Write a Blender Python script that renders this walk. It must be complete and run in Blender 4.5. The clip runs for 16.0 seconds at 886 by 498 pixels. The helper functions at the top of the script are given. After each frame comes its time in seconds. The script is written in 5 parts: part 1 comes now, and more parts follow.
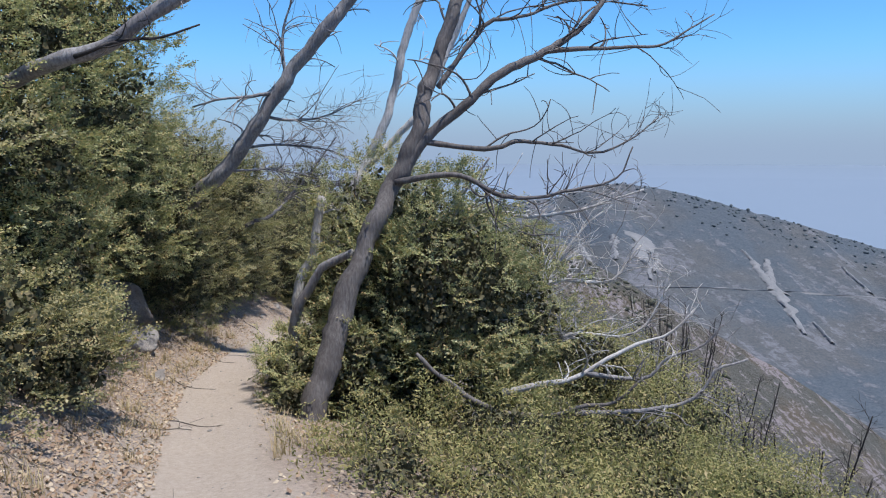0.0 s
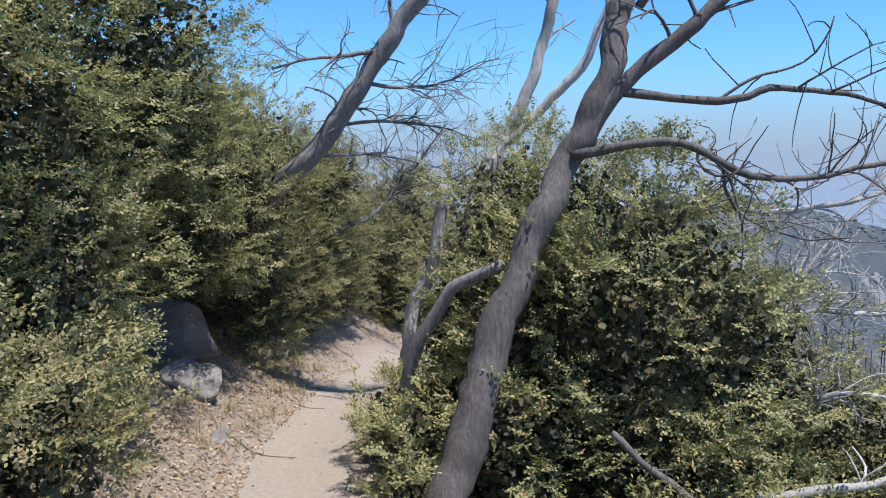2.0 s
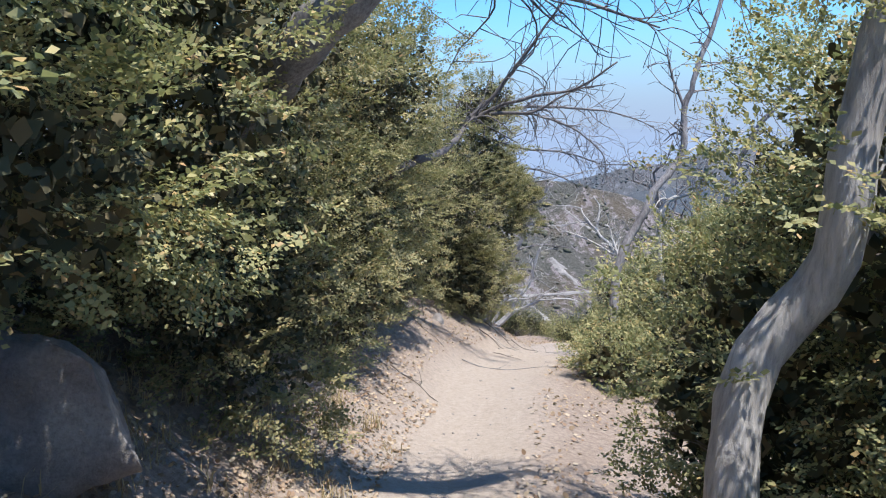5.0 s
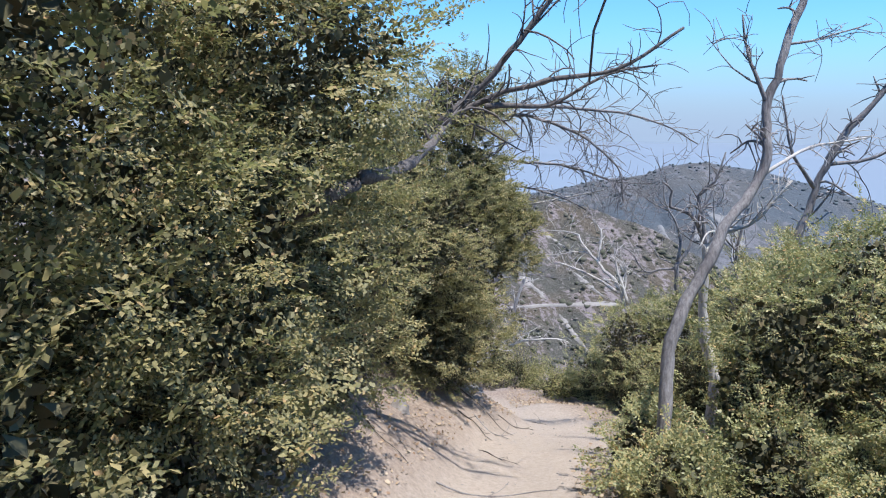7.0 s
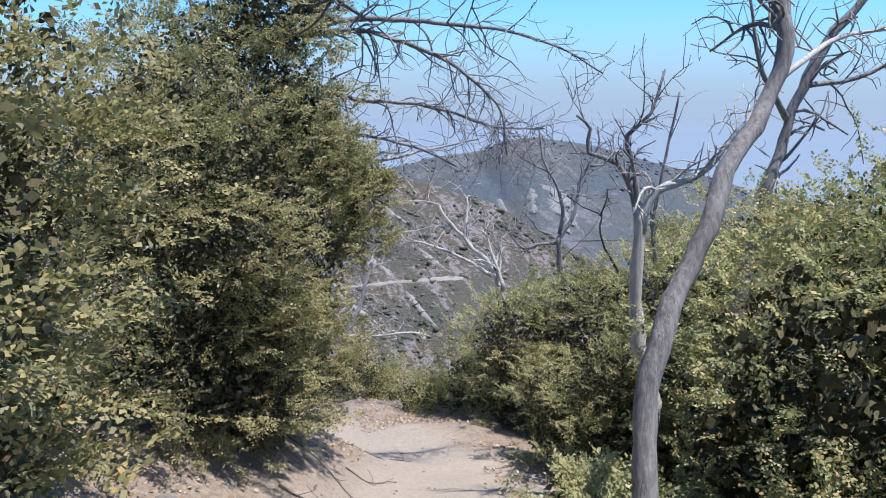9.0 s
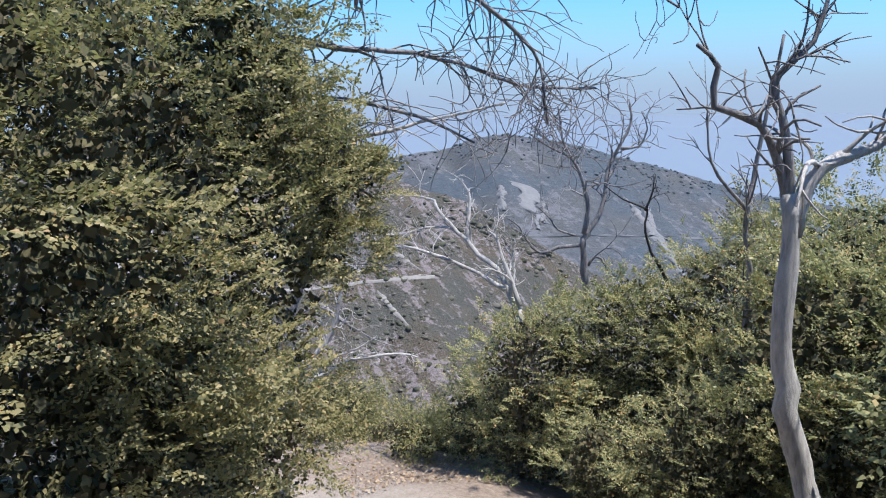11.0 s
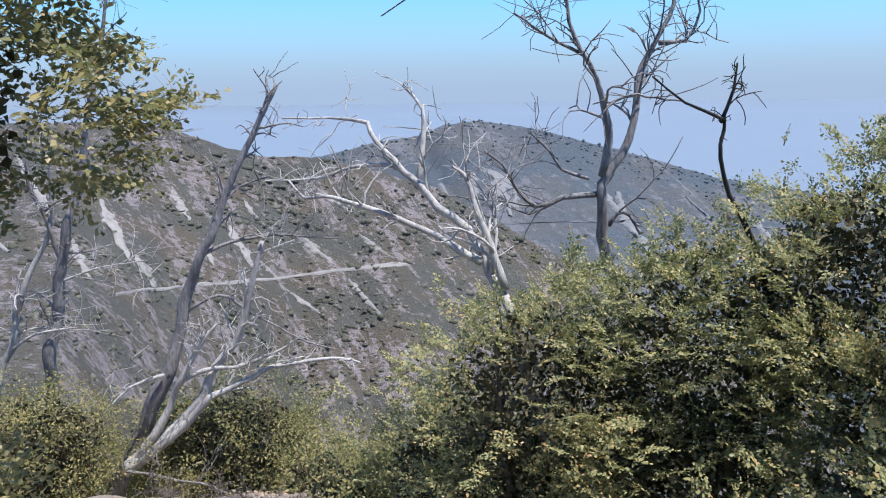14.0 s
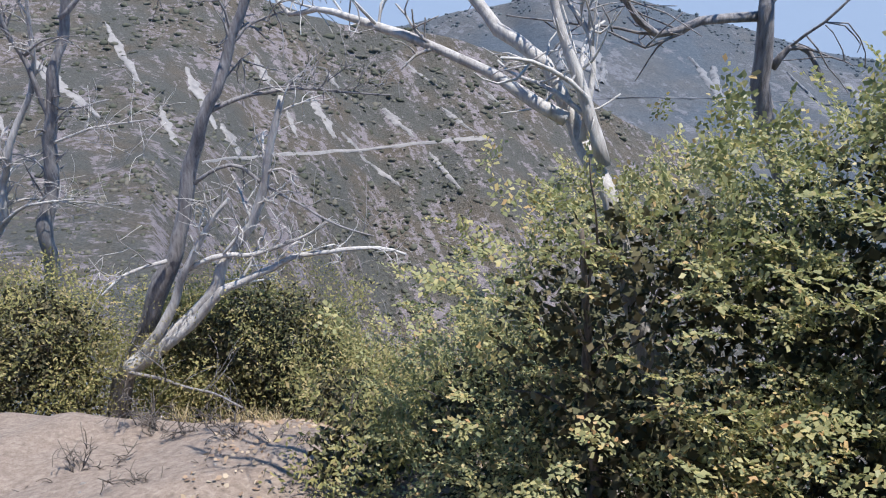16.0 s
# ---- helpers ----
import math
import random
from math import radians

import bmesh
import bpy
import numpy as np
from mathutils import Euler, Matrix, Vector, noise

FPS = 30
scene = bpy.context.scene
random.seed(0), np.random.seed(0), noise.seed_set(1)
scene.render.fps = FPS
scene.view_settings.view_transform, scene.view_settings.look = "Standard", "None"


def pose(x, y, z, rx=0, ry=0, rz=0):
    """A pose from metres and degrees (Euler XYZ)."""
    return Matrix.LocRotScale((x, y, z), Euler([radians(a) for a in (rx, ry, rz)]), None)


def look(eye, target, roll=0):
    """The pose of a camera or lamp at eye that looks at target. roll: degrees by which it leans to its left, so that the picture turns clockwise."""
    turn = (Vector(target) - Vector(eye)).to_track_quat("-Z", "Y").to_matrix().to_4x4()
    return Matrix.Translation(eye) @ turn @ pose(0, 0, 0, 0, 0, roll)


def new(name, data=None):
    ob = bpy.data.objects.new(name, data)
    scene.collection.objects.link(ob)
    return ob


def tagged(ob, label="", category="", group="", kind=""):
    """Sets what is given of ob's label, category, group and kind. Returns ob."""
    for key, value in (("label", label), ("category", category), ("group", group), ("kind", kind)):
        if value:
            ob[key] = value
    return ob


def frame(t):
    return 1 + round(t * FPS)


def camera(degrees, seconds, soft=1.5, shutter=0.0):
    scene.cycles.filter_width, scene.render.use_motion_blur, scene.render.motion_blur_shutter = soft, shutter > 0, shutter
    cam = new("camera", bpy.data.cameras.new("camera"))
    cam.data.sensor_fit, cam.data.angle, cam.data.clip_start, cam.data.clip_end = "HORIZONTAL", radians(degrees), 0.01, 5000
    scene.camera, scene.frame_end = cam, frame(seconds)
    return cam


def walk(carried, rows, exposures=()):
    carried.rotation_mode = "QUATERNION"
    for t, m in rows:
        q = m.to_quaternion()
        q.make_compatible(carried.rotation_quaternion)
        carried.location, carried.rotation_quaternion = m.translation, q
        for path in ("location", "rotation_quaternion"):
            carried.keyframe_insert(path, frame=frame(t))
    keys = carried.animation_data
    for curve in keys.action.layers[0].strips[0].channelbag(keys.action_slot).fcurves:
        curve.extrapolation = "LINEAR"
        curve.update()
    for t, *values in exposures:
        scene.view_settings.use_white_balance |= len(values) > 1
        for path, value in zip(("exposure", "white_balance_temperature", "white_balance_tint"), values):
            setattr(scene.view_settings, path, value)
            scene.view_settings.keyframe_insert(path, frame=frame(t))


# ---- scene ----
cam = camera(58.2, 16.0, soft=1.1)
PATH = [
    (0, pose(0.000, 0.000, 1.450, 83.30, -0.00, 0.00)),
    (0.5, pose(-0.154, 0.685, 1.341, 83.51, 0.12, 2.70)),
    (1, pose(-0.329, 1.353, 1.270, 83.62, 0.24, 4.60)),
    (1.5, pose(-0.518, 2.001, 1.201, 83.83, 0.27, 5.71)),
    (2, pose(-0.693, 2.677, 1.143, 84.04, 0.34, 6.30)),
    (2.5, pose(-1.008, 3.407, 1.057, 84.05, 0.28, 6.71)),
    (3, pose(-1.211, 4.140, 0.935, 81.75, 0.32, 7.01)),
    (3.5, pose(-1.484, 4.829, 0.862, 79.35, 0.35, 7.31)),
    (4, pose(-1.701, 5.545, 0.770, 79.26, 0.38, 7.51)),
    (4.5, pose(-1.925, 6.318, 0.694, 80.06, 0.39, 7.61)),
    (7, pose(-2.498, 9.897, 0.559, 81.62, -0.53, 5.25)),
    (7.5, pose(-2.511, 10.570, 0.438, 81.38, -0.47, 1.50)),
    (8, pose(-2.545, 11.259, 0.353, 81.08, -0.51, -2.23)),
    (8.5, pose(-2.483, 11.903, 0.222, 80.46, -0.19, -4.90)),
    (9, pose(-2.502, 12.540, 0.151, 80.11, -0.06, -6.13)),
    (11.5, pose(-2.542, 14.931, -0.219, 79.96, 0.76, -8.84)),
    (12, pose(-2.409, 15.378, -0.354, 79.95, 0.88, -9.27)),
    (12.5, pose(-2.308, 15.877, -0.466, 79.65, 0.91, -9.68)),
    (13, pose(-2.178, 16.335, -0.585, 79.54, 0.84, -10.08)),
    (13.5, pose(-2.087, 16.767, -0.690, 79.44, 0.81, -10.27)),
    (14, pose(-1.958, 17.163, -0.811, 79.04, 0.77, -10.47)),
    (14.5, pose(-1.841, 17.540, -0.929, 78.14, 0.66, -10.55)),
    (15, pose(-1.702, 17.940, -1.043, 73.94, 0.57, -10.44)),
    (15.5, pose(-1.672, 18.369, -1.141, 70.65, 0.51, -9.10)),
    (16, pose(-1.588, 18.754, -1.219, 70.13, 0.81, -4.49)),
]
EXPOSURES = [(0.0, 0.3), (2.0, 0.45), (3.0, 0.7), (4.7, 0.75), (6.8, 0.7), (9.2, 0.65), (11.3, 0.6), (16.0, 0.6)]
walk(cam, PATH, EXPOSURES)

# ---------------------------------------------------------------- light
SUN_TO = Vector((0.28, -0.17, 0.945)).normalized()
sun_data = bpy.data.lights.new("sun", "SUN")
sun_data.energy, sun_data.angle, sun_data.color = 4.8, radians(0.55), (1.0, 0.965, 0.92)
sun = new("sun", sun_data)
sun.matrix_world = look(SUN_TO * 60, (0, 0, 0))
world = bpy.data.worlds.new("sky")
scene.world = world
world.use_nodes = True
wn = world.node_tree
sky = wn.nodes.new("ShaderNodeTexSky")
sky.sky_type, sky.sun_disc = "NISHITA", False
sky.sun_elevation = math.asin(SUN_TO.z)
sky.sun_rotation = math.atan2(SUN_TO.x, SUN_TO.y)
sky.altitude, sky.air_density, sky.dust_density, sky.ozone_density = 1500, 1.1, 0.0, 10.0
wn.nodes["Background"].inputs[1].default_value = 0.132
tint = wn.nodes.new("ShaderNodeMix")
tint.data_type, tint.blend_type = "RGBA", "MULTIPLY"
tint.inputs[0].default_value, tint.inputs[7].default_value = 1.0, (0.68, 1.0, 1.1, 1)
wn.links.new(sky.outputs[0], tint.inputs[6])
wn.links.new(tint.outputs[2], wn.nodes["Background"].inputs[0])


# ---------------------------------------------------------------- materials
def material(name, rough=0.8):
    m = bpy.data.materials.new(name)
    m.use_nodes = True
    b = m.node_tree.nodes["Principled BSDF"]
    b.inputs["Roughness"].default_value = rough
    return m, m.node_tree, b


def node(nt, kind, **values):
    n = nt.nodes.new(kind)
    for key, value in values.items():
        n.inputs[key.replace("_", " ")].default_value = value
    return n


def noise_tex(nt, scale, detail=6.0, rough=0.6, stretch=None, generated=False):
    tc = nt.nodes.new("ShaderNodeTexCoord")
    n = node(nt, "ShaderNodeTexNoise", Scale=scale, Detail=detail, Roughness=rough)
    src = tc.outputs["Generated" if generated else "Object"]
    if stretch:
        mp = nt.nodes.new("ShaderNodeMapping")
        mp.inputs["Scale"].default_value = stretch
        nt.links.new(src, mp.inputs[0])
        src = mp.outputs[0]
    nt.links.new(src, n.inputs["Vector"])
    return n


def ramp(nt, fac, stops):
    r = nt.nodes.new("ShaderNodeValToRGB")
    e = r.color_ramp.elements
    while len(e) < len(stops):
        e.new(0.5)
    for k, (p, c) in zip(e, stops):
        k.position, k.color = p, (*c, 1)
    nt.links.new(fac, r.inputs[0])
    return r.outputs[0]


def mix(nt, fac, a, b, blend="MIX"):
    m = nt.nodes.new("ShaderNodeMix")
    m.data_type, m.blend_type = "RGBA", blend
    for sock, v in ((m.inputs[0], fac), (m.inputs[6], a), (m.inputs[7], b)):
        if isinstance(v, (int, float)):
            sock.default_value = v
        elif isinstance(v, tuple):
            sock.default_value = (*v, 1)
        else:
            nt.links.new(v, sock)
    return m.outputs[2]


def bump(nt, b, height, strength=0.4, distance=0.02):
    n = nt.nodes.new("ShaderNodeBump")
    n.inputs["Strength"].default_value, n.inputs["Distance"].default_value = strength, distance
    nt.links.new(height, n.inputs["Height"])
    nt.links.new(n.outputs[0], b.inputs["Normal"])


def leaf_material(name, stops, gloss=0.42, through_light=0.4):
    m, nt, b = material(name, gloss)
    g = nt.nodes.new("ShaderNodeNewGeometry")
    patch = noise_tex(nt, 1.3, 2.0)
    add = nt.nodes.new("ShaderNodeMath")
    add.operation = "MULTIPLY_ADD"
    add.inputs[1].default_value = 0.78
    nt.links.new(g.outputs["Random Per Island"], add.inputs[0])
    half = nt.nodes.new("ShaderNodeMath")
    half.operation = "MULTIPLY"
    half.inputs[1].default_value = 0.36
    nt.links.new(patch.outputs["Fac"], half.inputs[0])
    nt.links.new(half.outputs[0], add.inputs[2])
    col = ramp(nt, add.outputs[0], stops)
    nt.links.new(col, b.inputs["Base Color"])
    b.inputs["Specular IOR Level"].default_value = 0.25
    tr = nt.nodes.new("ShaderNodeBsdfTranslucent")
    nt.links.new(mix(nt, 0.55, col, (0.21, 0.27, 0.085)), tr.inputs[0])
    sh = nt.nodes.new("ShaderNodeMixShader")
    sh.inputs[0].default_value = through_light
    out = nt.nodes["Material Output"]
    nt.links.new(b.outputs[0], sh.inputs[1])
    nt.links.new(tr.outputs[0], sh.inputs[2])
    nt.links.new(sh.outputs[0], out.inputs[0])
    return m


OAK = leaf_material("oak_leaf", [(0.0, (0.138, 0.157, 0.089)), (0.3, (0.256, 0.269, 0.138)), (0.6, (0.381, 0.368, 0.184)), (0.86, (0.499, 0.433, 0.207)), (1.0, (0.582, 0.347, 0.178))])
OLIVE = leaf_material("olive_leaf", [(0.0, (0.104, 0.109, 0.060)), (0.35, (0.231, 0.217, 0.115)), (0.65, (0.345, 0.308, 0.158)), (0.9, (0.437, 0.359, 0.180)), (1.0, (0.485, 0.300, 0.165))])
CHAMISE = leaf_material("chamise_leaf", [(0.0, (0.136, 0.138, 0.061)), (0.4, (0.283, 0.270, 0.112)), (0.75, (0.398, 0.345, 0.146)), (1.0, (0.461, 0.350, 0.191))], 0.6)
# darkened leaf colour that paints the shade inside the bushes
INNER_SHADE = leaf_material("shade_dark_leaf", [(0.0, (0.050, 0.053, 0.032)), (0.5, (0.091, 0.090, 0.052)), (1.0, (0.146, 0.119, 0.068))], 0.95, 0.0)
DRYLEAF = leaf_material("dry_leaf", [(0.0, (0.20, 0.125, 0.085)), (0.4, (0.31, 0.21, 0.145)), (0.7, (0.40, 0.30, 0.21)), (1.0, (0.52, 0.43, 0.33))], 0.7, 0.15)
STRAW = leaf_material("straw", [(0.0, (0.26, 0.185, 0.095)), (0.5, (0.38, 0.29, 0.16)), (1.0, (0.47, 0.40, 0.26))], 0.7, 0.2)


def wood_material(name, dark, mid, pale):
    m, nt, b = material(name, 0.85)
    grain = noise_tex(nt, 9.0, 8.0, 0.65, (6, 6, 1.2))
    patch = noise_tex(nt, 2.2, 4.0)
    c = ramp(nt, grain.outputs["Fac"], [(0.28, dark), (0.5, mid), (0.75, pale)])
    d = ramp(nt, patch.outputs["Fac"], [(0.35, (0.45, 0.42, 0.42)), (0.6, (1, 1, 1))])
    nt.links.new(mix(nt, 0.6, c, d, "MULTIPLY"), b.inputs["Base Color"])
    bump(nt, b, grain.outputs["Fac"], 0.6, 0.015)
    return m


DEAD = wood_material("weathered_bark", (0.102, 0.092, 0.094), (0.239, 0.226, 0.229), (0.375, 0.362, 0.362))
BLEACHED = wood_material("bleached_wood", (0.287, 0.270, 0.261), (0.481, 0.459, 0.443), (0.625, 0.603, 0.583))
BROWN = wood_material("brown_bark", (0.075, 0.064, 0.061), (0.133, 0.118, 0.114), (0.210, 0.195, 0.188))
CHARRED = wood_material("charred_bark", (0.010, 0.009, 0.010), (0.028, 0.024, 0.024), (0.096, 0.080, 0.080))
TWIG = wood_material("brown_twig", (0.070, 0.056, 0.045), (0.147, 0.122, 0.105), (0.238, 0.210, 0.189))


def soil_material():
    m, nt, b = material("trail_soil", 0.95)
    big = noise_tex(nt, 0.9, 5.0)
    fine = noise_tex(nt, 26.0, 8.0, 0.7)
    grit = noise_tex(nt, 140.0, 3.0, 0.8)
    at = nt.nodes.new("ShaderNodeAttribute")
    at.attribute_name = "tread"
    sand = ramp(nt, fine.outputs["Fac"], [(0.3, (0.27, 0.222, 0.183)), (0.7, (0.39, 0.332, 0.282))])
    duff = ramp(nt, fine.outputs["Fac"], [(0.25, (0.125, 0.094, 0.076)), (0.5, (0.245, 0.19, 0.152)), (0.75, (0.36, 0.30, 0.25))])
    soft = nt.nodes.new("ShaderNodeMath")
    soft.operation, soft.use_clamp = "MULTIPLY_ADD", True
    soft.inputs[1].default_value = 1.5
    shift = nt.nodes.new("ShaderNodeMath")
    shift.operation = "MULTIPLY_ADD"
    shift.inputs[1].default_value, shift.inputs[2].default_value = 1.2, -0.85
    nt.links.new(big.outputs["Fac"], shift.inputs[0])
    nt.links.new(at.outputs["Fac"], soft.inputs[0])
    nt.links.new(shift.outputs[0], soft.inputs[2])
    c = mix(nt, soft.outputs[0], duff, sand)
    speck = ramp(nt, grit.outputs["Fac"], [(0.32, (0.5, 0.47, 0.45)), (0.46, (1, 1, 1)), (0.7, (1.12, 1.1, 1.08))])
    nt.links.new(mix(nt, 0.8, c, speck, "MULTIPLY"), b.inputs["Base Color"])
    both = nt.nodes.new("ShaderNodeMath")
    both.operation = "ADD"
    nt.links.new(fine.outputs["Fac"], both.inputs[0])
    nt.links.new(grit.outputs["Fac"], both.inputs[1])
    bump(nt, b, both.outputs[0], 0.45, 0.02)
    return m


def rock_material():
    m, nt, b = material("granite", 0.9)
    a, f = noise_tex(nt, 3.0, 8.0, 0.7), noise_tex(nt, 60.0, 4.0, 0.8)
    c = ramp(nt, a.outputs["Fac"], [(0.3, (0.11, 0.10, 0.095)), (0.5, (0.22, 0.20, 0.19)), (0.72, (0.37, 0.34, 0.31))])
    s = ramp(nt, f.outputs["Fac"], [(0.35, (0.55, 0.55, 0.55)), (0.55, (1, 1, 1))])
    nt.links.new(mix(nt, 0.6, c, s, "MULTIPLY"), b.inputs["Base Color"])
    bump(nt, b, a.outputs["Fac"], 0.7, 0.06)
    return m


def hill_material(name, scrub_a, scrub_b, earth, cover, scale, fall):
    """Scrub in clumps with bare earth between, in streaks that follow the fall of the slope."""
    m, nt, b = material(name, 0.95)
    clump = noise_tex(nt, scale, 6.0, 0.72)
    fine = noise_tex(nt, scale * 4.5, 4.0, 0.7)
    broad = noise_tex(nt, scale * 0.12, 3.0, 0.5)
    at = nt.nodes.new("ShaderNodeAttribute")
    at.attribute_name = "flow"
    mp = nt.nodes.new("ShaderNodeMapping")
    mp.inputs["Scale"].default_value = fall
    nt.links.new(at.outputs["Vector"], mp.inputs[0])
    runs = node(nt, "ShaderNodeTexNoise", Scale=1.0, Detail=6.0, Roughness=0.66, Distortion=0.5)
    nt.links.new(mp.outputs[0], runs.inputs["Vector"])
    total = None
    for tex, weight in ((clump, 0.42), (runs, 0.42), (broad, 0.16)):
        k = nt.nodes.new("ShaderNodeMath")
        k.operation = "MULTIPLY_ADD"
        k.inputs[1].default_value, k.inputs[2].default_value = weight, 0.0
        nt.links.new(tex.outputs["Fac"], k.inputs[0])
        if total is not None:
            nt.links.new(total, k.inputs[2])
        total = k.outputs[0]
    bare = ramp(nt, total, [(cover, (0, 0, 0)), (cover + 0.035, (1, 1, 1))])
    green = ramp(nt, fine.outputs["Fac"], [(0.35, scrub_a), (0.65, scrub_b)])
    brown = ramp(nt, broad.outputs["Fac"], [(0.42, (1.0, 1.0, 1.0)), (0.6, (1.25, 1.05, 0.9))])
    green = mix(nt, 1.0, green, brown, "MULTIPLY")
    ground_c = ramp(nt, fine.outputs["Fac"], [(0.3, tuple(v * 0.62 for v in earth)), (0.7, earth)])
    nt.links.new(mix(nt, bare, green, ground_c), b.inputs["Base Color"])
    bump(nt, b, clump.outputs["Fac"], 0.9, 2.5)
    return m


SOIL, ROCK = soil_material(), rock_material()
HILL_NEAR = hill_material("scrub_hillside", (0.049, 0.052, 0.043), (0.108, 0.102, 0.090), (0.273, 0.235, 0.241), 0.514, 0.42, (0.17, 0.035, 1.0))
# the far mountain's blue-grey is distance haze painted into the base colours
HILL_FAR = hill_material("haze_blue_scrub", (0.043, 0.057, 0.076), (0.072, 0.088, 0.106), (0.145, 0.148, 0.168), 0.528, 0.09, (0.045, 0.010, 1.0))


def plain_noise(name, a, b_, scale, rough=0.95):
    m, nt, b = material(name, rough)
    n = noise_tex(nt, scale, 6.0, 0.7)
    nt.links.new(ramp(nt, n.outputs["Fac"], [(0.3, a), (0.7, b_)]), b.inputs["Base Color"])
    bump(nt, b, n.outputs["Fac"], 0.5, 0.3)
    return m


SCREE_NEAR = plain_noise("pale_scree", (0.189, 0.178, 0.171), (0.301, 0.280, 0.266), 0.5)
# far scree and far road carry the haze as a bluish tint
SCREE_FAR = plain_noise("haze_grey_scree", (0.136, 0.143, 0.153), (0.204, 0.201, 0.207), 0.12)
# lavender-blue base colour in place of haze over the plain
VALLEY = plain_noise("haze_tinted_plain", (0.152, 0.200, 0.266), (0.160, 0.208, 0.274), 0.001)
BRUSH_NEAR = leaf_material("hillside_brush", [(0.0, (0.041, 0.044, 0.034)), (0.5, (0.082, 0.085, 0.061)), (1.0, (0.147, 0.134, 0.112))], 0.9, 0.0)
# bluish green, with the distance haze mixed into the colour
BRUSH_FAR = leaf_material("haze_blue_brush", [(0.0, (0.050, 0.067, 0.081)), (1.0, (0.101, 0.118, 0.126))], 0.95, 0.0)


# ---------------------------------------------------------------- mesh helpers
def mesh_arrays(name, verts, faces, mat, smooth=False):
    """A mesh from arrays; every face has the same number of corners."""
    me = bpy.data.meshes.new(name)
    verts = np.asarray(verts, np.float32).reshape(-1, 3)
    faces = np.asarray(faces, np.int32)
    me.vertices.add(len(verts))
    me.vertices.foreach_set("co", verts.ravel())
    me.loops.add(faces.size)
    me.loops.foreach_set("vertex_index", faces.ravel())
    me.polygons.add(len(faces))
    k = faces.shape[1]
    me.polygons.foreach_set("loop_start", np.arange(0, faces.size, k, dtype=np.int32))
    if smooth:
        me.polygons.foreach_set("use_smooth", np.ones(len(faces), bool))
    me.materials.append(mat)
    me.update(calc_edges=True)
    return me


def part(name, me, parent, label=""):
    ob = new(name, me)
    ob.parent = parent
    if parent is not None:
        ob.matrix_parent_inverse = parent.matrix_basis.inverted()
    if label:
        ob["label"] = label
    return ob


def thing(name, place, label, category, group="", kind=""):
    ob = new(name)
    ob.empty_display_size = 0.2
    ob.location = place
    return tagged(ob, label, category, group, kind)


# ---------------------------------------------------------------- ground
TRAIL = np.array([(0.9, -6), (-0.1, 0), (-1.15, 3.7), (-1.8, 5.8), (-2.45, 8.4), (-2.68, 11), (-2.6, 14), (-2.3, 16.5), (-1.85, 18.9), (-2.05, 20.0), (-2.9, 20.75), (-4.3, 21.2), (-8, 22.2), (-16, 24.5)])
TRAIL_Z = np.array([0.4, -0.05, -0.4, -0.72, -1.02, -1.3, -1.65, -2.12, -2.82, -3.1, -3.3, -3.5, -4.1, -5.2])


def trail_frame(x, y):
    """Signed distance from the trail's middle (right is positive) and the trail's height there."""
    x, y = np.asarray(x, float), np.asarray(y, float)
    best, d, z, total = np.full(x.shape, 1e18), np.zeros(x.shape), np.zeros(x.shape), np.zeros(x.shape)
    for i in range(len(TRAIL) - 1):
        a, b = TRAIL[i], TRAIL[i + 1]
        ab = b - a
        s = ((x - a[0]) * ab[0] + (y - a[1]) * ab[1]) / (ab @ ab)
        s = np.clip(s, 0, 1)
        dx, dy = x - a[0] - s * ab[0], y - a[1] - s * ab[1]
        q = dx * dx + dy * dy
        side = np.sign(dx * ab[1] - dy * ab[0])
        hit = q < best
        best = np.where(hit, q, best)
        d = np.where(hit, side * np.sqrt(q), d)
        weight = 1 / (q + 0.001) ** 3
        z = z + weight * (TRAIL_Z[i] + s * (TRAIL_Z[i + 1] - TRAIL_Z[i]))
        total = total + weight
    return d, z / total


def wave(x, y, seed):
    """Cheap smooth noise from rotated sine waves."""
    rng = np.random.default_rng(seed)
    out = np.zeros(np.shape(x))
    for k in range(7):
        a, p, f = rng.uniform(0, 2 * math.pi), rng.uniform(0, 2 * math.pi), rng.uniform(0.7, 2.0)
        out += np.sin(f * (x * math.cos(a) + y * math.sin(a)) + p + 0.8 * np.sin(0.7 * f * (y * math.cos(a) - x * math.sin(a)) + 2 * p))
    return out / 7


def ground_z(x, y):
    d, z = trail_frame(x, y)
    d = np.where(d > 0, np.maximum(np.minimum(d, 0.3), d - 1.0 * np.exp(-((np.asarray(y, float) - 17.2) / 1.5) ** 2)), d)
    left, right = np.maximum(-d - 0.42, 0), np.maximum(d - 0.45, 0)
    bank = 0.62 * np.minimum(left, 1.0) + 0.42 * np.clip(left - 1.0, 0, 9)
    fall = -0.22 * np.minimum(right, 1.6) - 0.66 * np.clip(right - 1.6, 0, 600)
    rough = np.clip(np.abs(d) - 0.35, 0, 1.2)
    h = z + bank + fall - 0.05 * np.exp(-(d / 0.3) ** 2)
    h = h + rough * (0.10 * wave(x * 2.2, y * 2.2, 3) + 0.05 * wave(x * 6, y * 6, 4)) + 0.012 * wave(x * 7, y * 7, 5)
    return np.maximum(h, -300.0)


